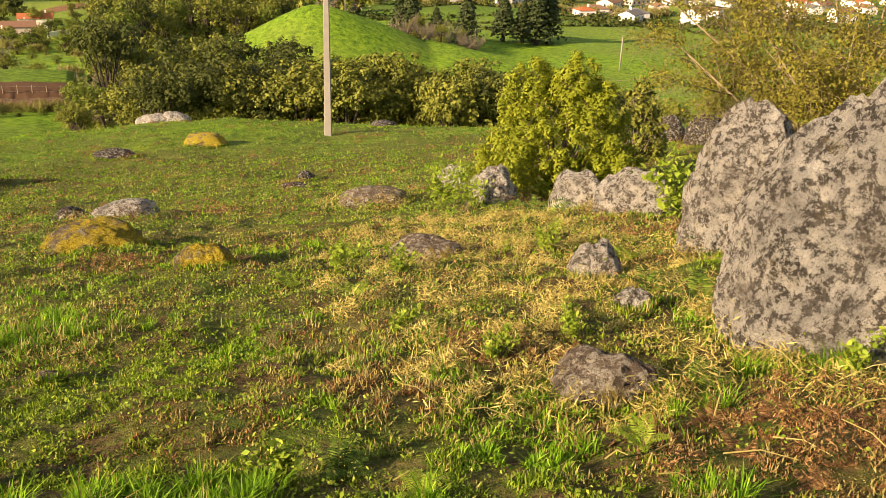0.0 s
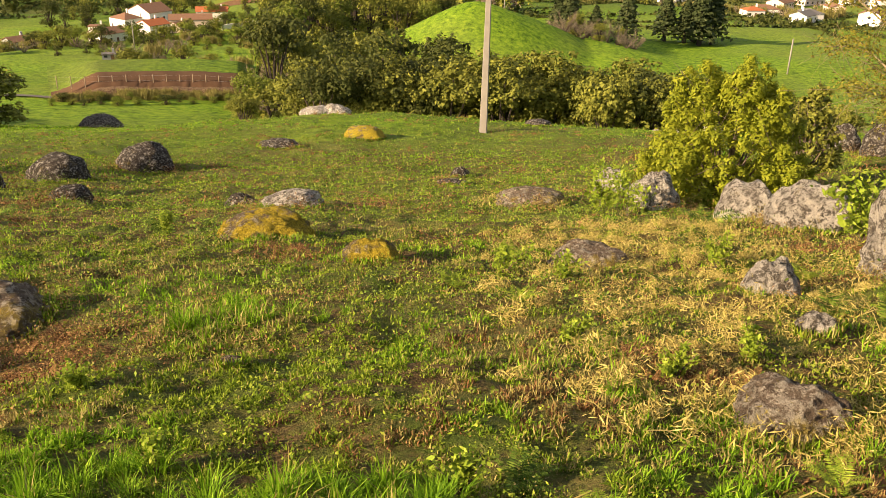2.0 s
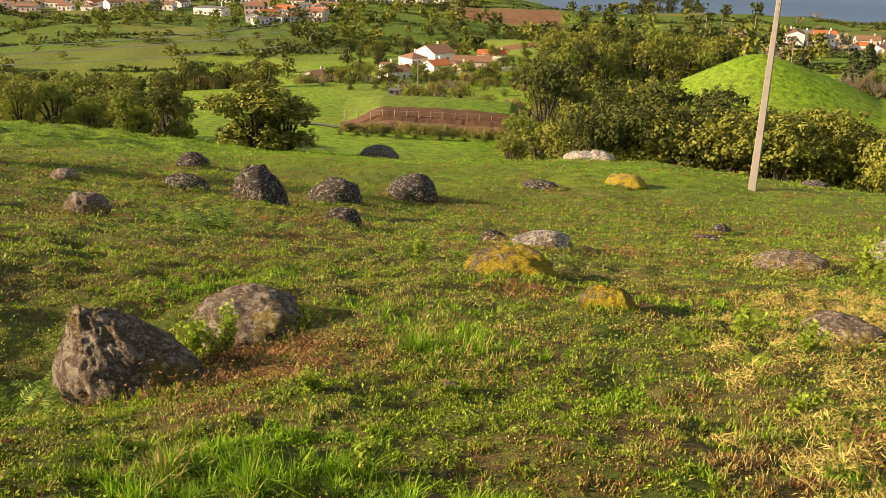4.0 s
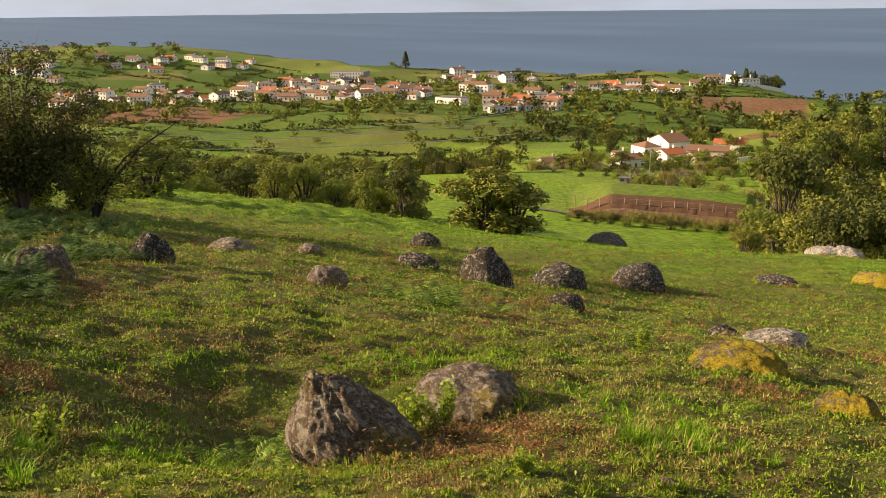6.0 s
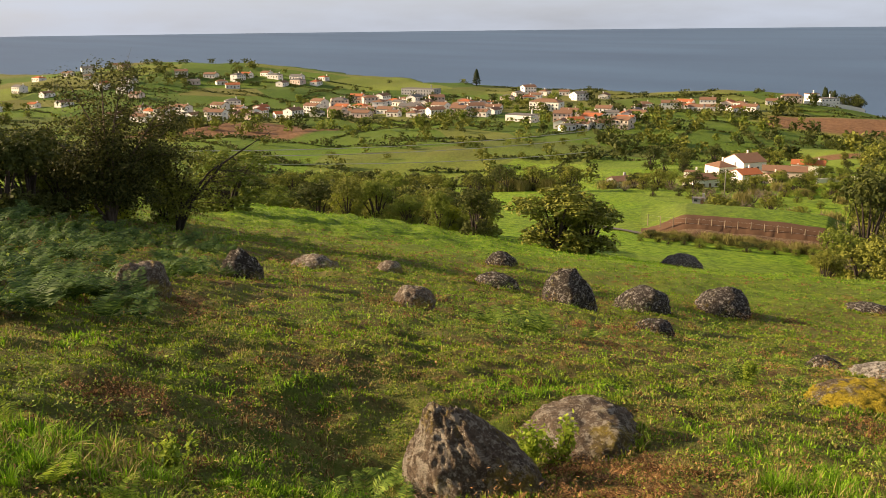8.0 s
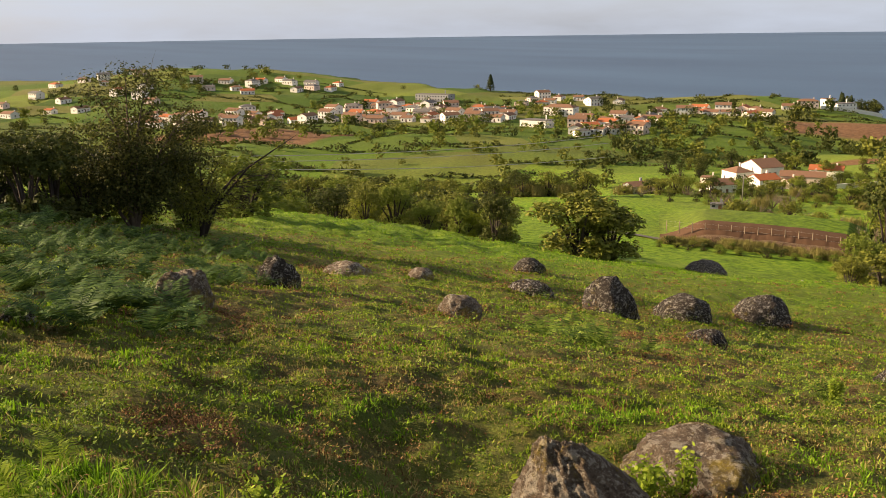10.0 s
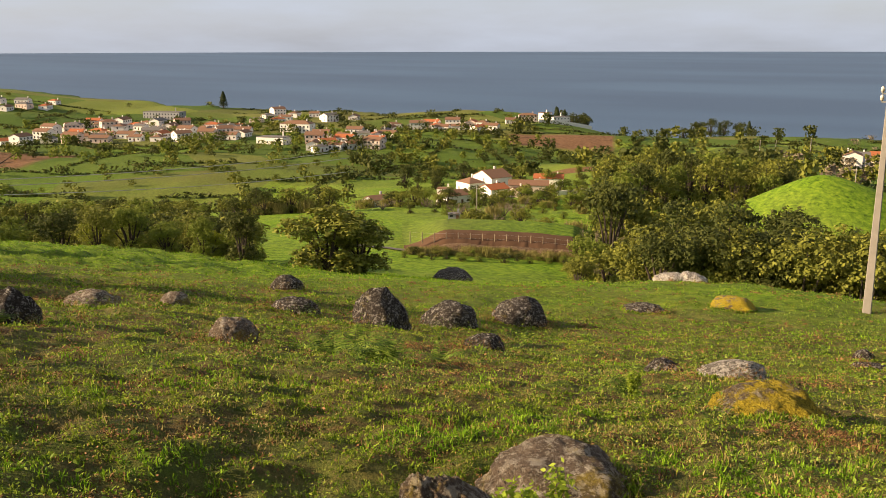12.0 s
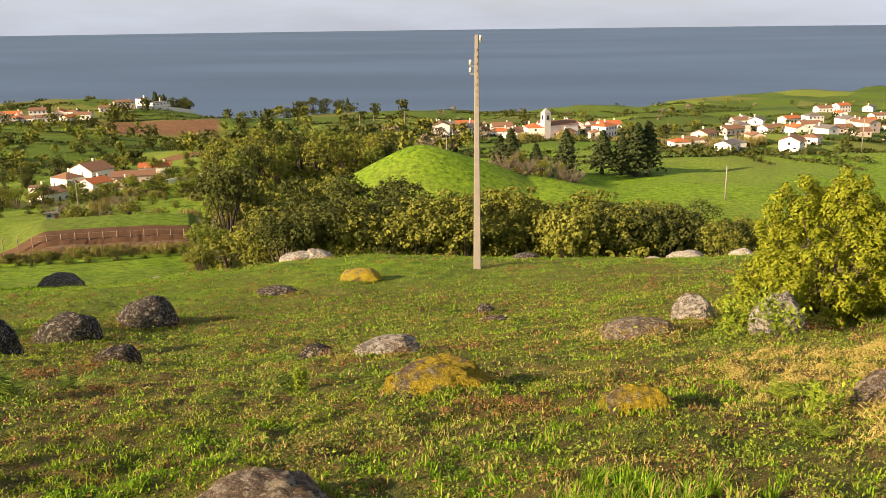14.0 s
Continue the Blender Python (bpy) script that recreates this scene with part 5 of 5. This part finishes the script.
def lay_grass():
    sets = {"green": [], "lush": [], "dry": [], "dead": []}
    for n, r0, r1, power in ((230000, 1.2, 5.5, 1.0), (400000, 1.1, 12, 1.2), (330000, 8, 40, 1.2), (150000, 30, 100, 1.5)):
        x, y = spread_points(n, r0, r1, power)
        r = np.hypot(x + 0.8, y)
        dry, lush, dead = cover(x, y)
        pick = rng.random(len(x))
        far = smooth(28, 60, r)
        kind = np.where(pick < dead * 0.62 * (1 - far), 3, np.where(pick < dead * 0.62 * (1 - far) + (0.56 - 0.42 * smooth(8, 24, r)) * dry * (1 - 0.7 * far) + 0.06, 2, np.where(rng.random(len(x)) < np.maximum(lush, smooth(24, 50, r) * 0.8), 1, 0)))
        clump = np.clip(0.65 + 0.55 * wob(x, y, 0.31, 61) + 0.35 * wob(x, y, 0.13, 62), 0.25, 1.9)
        tall = (0.018 + 0.024 * rng.random(len(x)) + 0.032 * lush * rng.random(len(x))) * clump * (1 + 0.035 * r) * np.where(kind == 3, 0.8, 1)
        for cx, cy, rad in LUSH_SPOTS:
            tall = tall * (1 + 1.0 * smooth(rad, rad * 0.4, np.hypot(x - cx, y - cy)))
        wide = 0.0040 + 0.0011 * r * (0.7 + 0.6 * rng.random(len(x)))
        keep = clump > 0.42 + 0.25 * rng.random(len(x)) - 0.3 * far
        x, y, tall, wide, kind = x[keep], y[keep], tall[keep] * 1.15, wide[keep], kind[keep]
        b = blades(x, y, tall, wide, 1.25)
        for k, name in enumerate(("green", "lush", "dry", "dead")):
            sets[name].append(b[kind == k])
    # a fringe of longer grass against the stones
    fr = []
    for rx, ry, rw in ROCKS_AT:
        n = int(min(700, 260 + 260 * rw))
        th = rng.random(n) * 6.283
        rr = rw * (0.40 + 0.16 * rng.random(n))
        x, y = rx + rr * np.cos(th), ry + rr * np.sin(th)
        far = math.hypot(rx, ry)
        fr.append(blades(x, y, (0.035 + 0.06 * rng.random(n)) * (1 + 0.012 * far), np.full(n, 0.006 + 0.0016 * far), 0.5))
    f = np.concatenate(fr)
    pick = rng.random(len(f))
    sets["green"].append(f[pick < 0.55])
    sets["dry"].append(f[pick > 0.72])
    sets["lush"].append(f[(pick >= 0.55) & (pick <= 0.72)])
    for name, mat, label in (("green", GRASS, "short grazed green pasture grass"), ("lush", GRASS_LUSH, "lush bright green pasture grass"), ("dry", STRAW, "dry straw-coloured grass in the pasture"), ("dead", BRACKEN, "brown litter of dead bracken in the grass")):
        tagged(quads_ob("grass" if name != "dead" else "bracken_litter", np.concatenate(sets[name]), mat), label, "grass" if name != "dead" else "dead bracken", kind="stuff")


lay_grass()


def weeds():
    """Low broad-leaved weeds and clover in loose mats."""
    x, y = spread_points(15000, 1.3, 30, 1.25)
    keep = rng.random(len(x)) < 0.25 + 0.75 * smooth(0.0, 0.8, wob(x, y, 2.7, 51))
    x, y = x[keep], y[keep]
    m = 9
    r = np.repeat(np.hypot(x, y), m)
    px = np.repeat(x, m) + rng.normal(0, 0.035, len(r)) * (1 + 0.03 * r)
    py = np.repeat(y, m) + rng.normal(0, 0.035, len(r)) * (1 + 0.03 * r)
    p = np.stack([px, py, height(px, py) + 0.015 + 0.03 * rng.random(len(r)) * (1 + 0.04 * r)], 1)
    return quads_ob("weeds", kites(p, np.tile([0, 0, 1.0], (len(p), 1)), 0.0095 * (1 + 0.05 * r), 1.7), WEED)


tagged(weeds(), "low broad-leaved weeds and clover in the pasture", "weeds", kind="stuff")



def clumps(count, r0, r1, mat, lo, hi, leaf, seed, name, label, cat, m=110, flat=0.45):
    """Low leafy clumps that stand up from the turf."""
    x, y = spread_points(count, r0, r1, 0.85)
    keep = rng.random(len(x)) < 0.2 + 0.8 * smooth(0.0, 0.7, wob(x, y, 5.3, seed))
    x, y = x[keep], y[keep]
    rad = np.repeat(lo + (hi - lo) * rng.random(len(x)) ** 2, m)
    d = rng.normal(0, 0.5, (len(rad), 3))
    px, py = np.repeat(x, m) + d[:, 0] * rad, np.repeat(y, m) + d[:, 1] * rad
    p = np.stack([px, py, height(px, py) + 0.01 + np.abs(d[:, 2]) * rad * flat * np.exp(-(d[:, 0] ** 2 + d[:, 1] ** 2) * 1.5) * 2], 1)
    ob = quads_ob(name, kites(p, d + np.array([0, 0, 0.8]), leaf * (0.5 + 0.5 * rad / hi) * (0.28 + 0.05 * np.hypot(px, py)).clip(0.3, 1.7), 1.9), mat)
    tagged(ob, label, cat, kind="stuff")


clumps(6400, 4, 62, FERN, 0.12, 0.50, 0.026, 71, "weed_clumps", "dark green weed clumps in the turf", "weeds", m=52, flat=0.5)
clumps(3600, 4, 62, BRACKEN, 0.10, 0.44, 0.022, 81, "bracken_clumps", "low brown clumps of dead bracken in the turf", "dead bracken", m=64, flat=0.30)
clumps(1500, 2.6, 40, STRAW, 0.08, 0.34, 0.016, 85, "straw_clumps", "pale matted clumps of dry grass", "dry grass", m=70, flat=0.25)
clumps(2600, 2.4, 55, WEED, 0.06, 0.30, 0.017, 91, "pale_weeds", "yellow-green weed clumps in the turf", "weeds", m=70, flat=0.3)


def skirts():
    """Bracken, weeds and stems that crowd round the stones; eastern stems coloured as sunlit."""
    sets = {"bracken": [], "weed": [], "stem": []}
    for (rx, ry, rw), mossy in zip(ROCKS_AT, MOSSY):
        r = math.hypot(rx, ry)
        if r > 48 or rw < 0.4 or mossy:
            continue
        for _ in range(int(4 + 4 * rw)):
            a, q = rng.random() * 6.283, rw * (0.46 + 0.26 * rng.random())
            east = rx > -3.2 and r < 19
            kind = "stem" if east and rng.random() < 0.55 else "bracken" if rng.random() < 0.6 else "weed"
            sets[kind].append((rx + q * math.cos(a), ry + q * math.sin(a), (0.10 + 0.09 * rng.random() + 0.09 * rw) * (1 + 0.9 * float(smooth(10, 18, r)))))
    for cx, cy, rad in DEAD_SPOTS:
        for _ in range(int((17 if cx < -3 else 9) * rad)):
            a, q = rng.random() * 6.283, rad * 0.75 * math.sqrt(rng.random())
            sets["bracken"].append((cx + q * math.cos(a), cy + q * math.sin(a), 0.09 + 0.10 * rng.random()))
    # stems strewn over the eastern ground to brighten it like sunlight
    for _ in range(250):
        y = 3.5 + 9.2 * rng.random()
        sets["stem"].append((-0.1 - 0.12 * y + 3.4 * rng.random() ** 0.8, y, 0.08 + 0.14 * rng.random()))
    for kind, name, mat, label, cat in (("bracken", "bracken_skirt", BRACKEN, "rust-brown bracken crowding round the boulders", "dead bracken"), ("weed", "weed_skirt", FERN, "dark green weeds crowding round the boulders", "weeds"), ("stem", "pale_stems", STRAW_SUNLIT, "dry stems and grass about the eastern stones, brightened for sunlight", "dry grass")):
        c = np.repeat(np.array(sets[kind]), 240 if kind == "stem" else 190, 0)
        d = rng.normal(0, 0.5, (len(c), 3))
        px, py = c[:, 0] + d[:, 0] * c[:, 2], c[:, 1] + d[:, 1] * c[:, 2]
        p = np.stack([px, py, height(px, py) + 0.01 + np.abs(d[:, 2]) * c[:, 2] * 0.8 * np.exp(-(d[:, 0] ** 2 + d[:, 1] ** 2))], 1)
        ob = quads_ob(name, kites(p, d + np.array([0, 0, 0.5]), np.where(kind == "stem", 0.0035 + 0.010 * c[:, 2], 0.002 + 0.020 * c[:, 2]), 9.0 if kind == "stem" else 4.5 if kind == "bracken" else 2.6), mat)
        tagged(ob, label, cat, kind="stuff")


skirts()

FERNS = {}


def fern_mesh(mat, v, flat):
    if (mat.name, v, flat) in FERNS:
        return FERNS[mat.name, v, flat]
    leaves = []
    count = 6 + int(rng.integers(0, 3))
    for k in range(count):
        th = 6.283 * k / count + 0.4 * rng.normal()
        long = 0.75 + 0.4 * rng.random()
        rise = (0.75 if not flat else 0.28) * (0.8 + 0.4 * rng.random())
        out = np.array([math.cos(th), math.sin(th), 0])
        side = np.array([-math.sin(th), math.cos(th), 0])
        path = lambda t: out * long * (0.12 * t + 0.62 * t ** 1.6) + np.array([0, 0, rise * long * (t * 1.25 - 0.62 * t ** 2.4)])
        pairs = 17
        for j in range(pairs):
            t = 0.18 + 0.8 * j / (pairs - 1)
            p, q = path(t), path(t + 0.03)
            fwd = (q - p) / np.linalg.norm(q - p)
            w = 0.26 * long * math.sin(min(1, (1.12 - t) * 1.25) * 1.5) * (0.55 + 0.45 * min(1, t * 3)) * (0.9 + 0.2 * rng.random())
            for s in (-1, 1):
                tip = p + (side * s + fwd * 0.35) * w + np.array([0, 0, -0.16 * w + 0.02 * rng.normal()])
                c = (p + tip) / 2
                h = fwd * 0.021 * long
                leaves.append([p, c - h * 0.9, tip, c + h])
        for a, b in ((0, 0.35), (0.35, 0.7), (0.7, 1.0)):
            p, q = path(a), path(b)
            leaves.append([p - side * 0.006, q - side * 0.004, q + side * 0.004, p + side * 0.006])
    ob = quads_ob("fern", np.array(leaves), mat)
    FERNS[mat.name, v, flat] = ob.data
    bpy.data.objects.remove(ob)
    return FERNS[mat.name, v, flat]


def fern(x, y, size, mat, label, group, flat=False, up=0.0):
    ob = new("dead_bracken" if flat else "fern", fern_mesh(mat, int(rng.integers(0, 4)), flat))
    ob.matrix_world = Matrix.LocRotScale((x, y, gz(x, y) - 0.02 + up), Euler(((0.4 if flat else 0.12) * rng.normal(), (0.4 if flat else 0.12) * rng.normal(), rng.random() * 6.28)), (size, size, size))
    return tagged(ob, label, "dead bracken" if flat else "fern", group)


# the fern bank to the west, its shade put into the leaf colour
for k in range(270):
    az = 58.5 + 20 * rng.random() ** 0.75
    r = 9.5 + 22 * rng.random() ** 0.9
    if az < 64 and r < 15:
        continue
    x, y = polar(az, r)
    fern(x - 1.2, y, 0.34 + 0.34 * rng.random(), FERN_SHADED, "green bracken fern on a grassy bank, coloured for shade", "fern bank", up=0.1 * rng.random())
# single ferns about the stones
for x, y, s, pale in ((1.75, 6.55, 0.38, 0), (2.0, 6.0, 0.34, 0), (1.5, 12.0, 0.6, 0), (0.35, 16.6, 0.5, 1), (-0.35, 3.0, 0.20, 0), (0.0, 2.75, 0.16, 1), (1.35, 3.9, 0.24, 0), (0.9, 3.1, 0.18, 1),
                      (-5.2, 3.6, 0.34, 0), (-5.5, 4.1, 0.36, 0), (-5.3, 3.3, 0.3, 0), (-4.6, 3.4, 0.26, 0), (-10.2, 11.6, 0.75, 0), (-10.9, 12.3, 0.8, 0), (-9.9, 12.6, 0.6, 0), (-11.6, 12.6, 0.7, 0), (-11.2, 11.4, 0.7, 0),
                      (-5.0, 1.3, 0.30, 1), (-5.6, 1.05, 0.36, 1), (-4.6, 1.5, 0.22, 1), (-6.3, 1.5, 0.30, 1), (-1.2, 7.2, 0.3, 1), (-1.0, 9.0, 0.4, 1), (-0.6, 6.4, 0.28, 1), (2.4, 5.9, 0.3, 0), (1.9, 8.0, 0.4, 1), (-6.3, 11.6, 0.4, 0), (-5.8, 12.2, 0.35, 0)):
    fern(x, y, s, FERN_PALE if pale else FERN, "fresh %s fern beside stones and grass" % ("yellow-green" if pale else "green"), "single ferns")
for cx, cy, rad in DEAD_SPOTS:
    for _ in range(int(10 + 16 * rad)):
        a, q = rng.random() * 6.283, rad * 0.8 * math.sqrt(rng.random())
        fern(cx + q * math.cos(a), cy + q * math.sin(a), 0.09 + 0.11 * rng.random(), BRACKEN, "collapsed rust-brown dead bracken frond in grass", "dead bracken", True)


# leafy sprigs beside the stones
def sprig(x, y, high, mat, label, n=85):
    e = new("weed")
    e.location = (x, y, gz(x, y) - 0.01)
    pts = []
    for _ in range(6):
        bm = bmesh.new()
        tip = Vector((rng.normal() * 0.3 * high, rng.normal() * 0.3 * high, high * (0.7 + 0.4 * rng.random())))
        tube(bm, [(0, 0, 0), tuple(tip * 0.5 + Vector((0, 0, 0.05 * high))), tuple(tip)], [0.006, 0.004, 0.002], 4)
        part("stem", bm, BARK, e)
        t = 0.25 + 0.75 * rng.random(n)
        pts.append(np.array(tip)[None] * t[:, None] + rng.normal(0, 0.075 * high, (n, 3)))
    p = np.concatenate(pts)
    quads_ob("leaves", kites(p, np.tile([0, 0, 0.7], (len(p), 1)) + rng.normal(0, 0.4, (len(p), 3)), 0.042 * high + 0.007, 1.9), mat, e)
    return tagged(e, label, "weed", "leafy weeds")


for x, y, h in ((-5.35, 4.3, 0.50), (-4.95, 5.1, 0.45), (-4.75, 5.3, 0.40), (0.15, 15.6, 0.9), (0.6, 14.6, 0.7), (3.1, 10.3, 0.9), (-0.55, 2.85, 0.2), (-1.9, 3.0, 0.16), (0.4, 4.5, 0.2), (-0.2, 5.2, 0.22), (0.9, 5.0, 0.22), (-0.9, 8.2, 0.35), (-0.3, 7.6, 0.3), (1.2, 8.6, 0.35), (-2.9, 4.0, 0.18), (-6.2, 11.5, 0.4), (-5.4, 2.2, 0.3), (2.2, 4.0, 0.25), (2.6, 3.9, 0.22), (3.0, 4.2, 0.25)):
    sprig(x, y, h, FERN_PALE, "leafy yellow-green weed growing beside stones")


def dry_stems():
    """Fallen bracken stems and twigs round the eastern boulders."""
    bm = bmesh.new()
    for _ in range(150):
        cx, cy, rad = [(2.7, 10.7, 1.0), (1.6, 3.2, 1.0), (2.2, 6.3, 0.8), (2.7, 7.0, 0.7), (1.0, 8.5, 1.4)][int(rng.integers(0, 5))]
        x, y = cx + rng.normal() * rad * 0.6, cy + rng.normal() * rad * 0.5
        th, long = rng.random() * 6.283, 0.08 + 0.22 * rng.random()
        a = Vector((x, y, gz(x, y) + 0.03))
        b = a + Vector((math.cos(th), math.sin(th), 0.25 + 0.5 * rng.normal() * 0.5)) * long
        b.z = max(b.z, gz(b.x, b.y) + 0.02)
        tube(bm, [tuple(a), tuple(a.lerp(b, 0.5) + Vector((0, 0, 0.03))), tuple(b)], [0.004, 0.003, 0.002], 4)
    return part("dry_stems", bm, STRAW)


tagged(dry_stems(), "fallen straw-coloured bracken stems about the boulders", "dry stems", kind="stuff")


def tuft_mesh(v):
    n = 70
    x, y = rng.normal(0, 0.05, n), rng.normal(0, 0.05, n)
    th = np.arctan2(y, x) + rng.normal(0, 0.6, n)
    out = np.stack([np.cos(th), np.sin(th), 0 * th], 1)
    side = np.stack([-np.sin(th), np.cos(th), 0 * th], 1) * 0.0042
    tall = (0.10 + 0.13 * rng.random(n))[:, None]
    lean = (0.25 + 0.55 * rng.random(n))[:, None]
    base = np.stack([x, y, 0 * x - 0.01], 1)
    mid = base + tall * (out * lean * 0.35 + np.array([0, 0, 0.62]))
    tip = base + tall * (out * lean * 1.15 + np.array([0, 0, 0.95 - 0.0]))
    a = np.stack([base - side * 0.7, base + side * 0.7, mid + side, mid - side], 1)
    b = np.stack([mid - side, mid + side, tip + side * 0.1, tip - side * 0.1], 1)
    ob = quads_ob("grass_tuft", np.concatenate([a, b]), GRASS_LUSH)
    me = ob.data
    bpy.data.objects.remove(ob)
    return me


TUFTS = [tuft_mesh(k) for k in range(4)]
for cx, cy, rad, n in ((-0.65, 2.65, 0.16, 6), (-1.5, 2.55, 0.3, 7), (-0.15, 2.5, 0.25, 4), (-2.8, 5.6, 0.5, 22), (-5.2, 1.4, 0.6, 16), (-1.9, 2.9, 0.25, 5), (1.2, 3.6, 0.3, 6), (2.0, 4.1, 0.25, 5), (-5.2, 3.5, 0.3, 6), (1.0, 2.6, 0.3, 3)):
    for _ in range(n):
        x, y = cx + rng.normal() * rad * 0.6, cy + rng.normal() * rad * 0.6
        ob = new("grass_tuft", TUFTS[int(rng.integers(0, 4))])
        k = 0.34 + 0.34 * rng.random()
        ob.matrix_world = Matrix.LocRotScale((x, y, gz(x, y)), Euler((0, 0, rng.random() * 6.28)), (k, k, k))
        tagged(ob, "tall bright green grass tuft in the pasture", "grass tuft", "grass tufts")
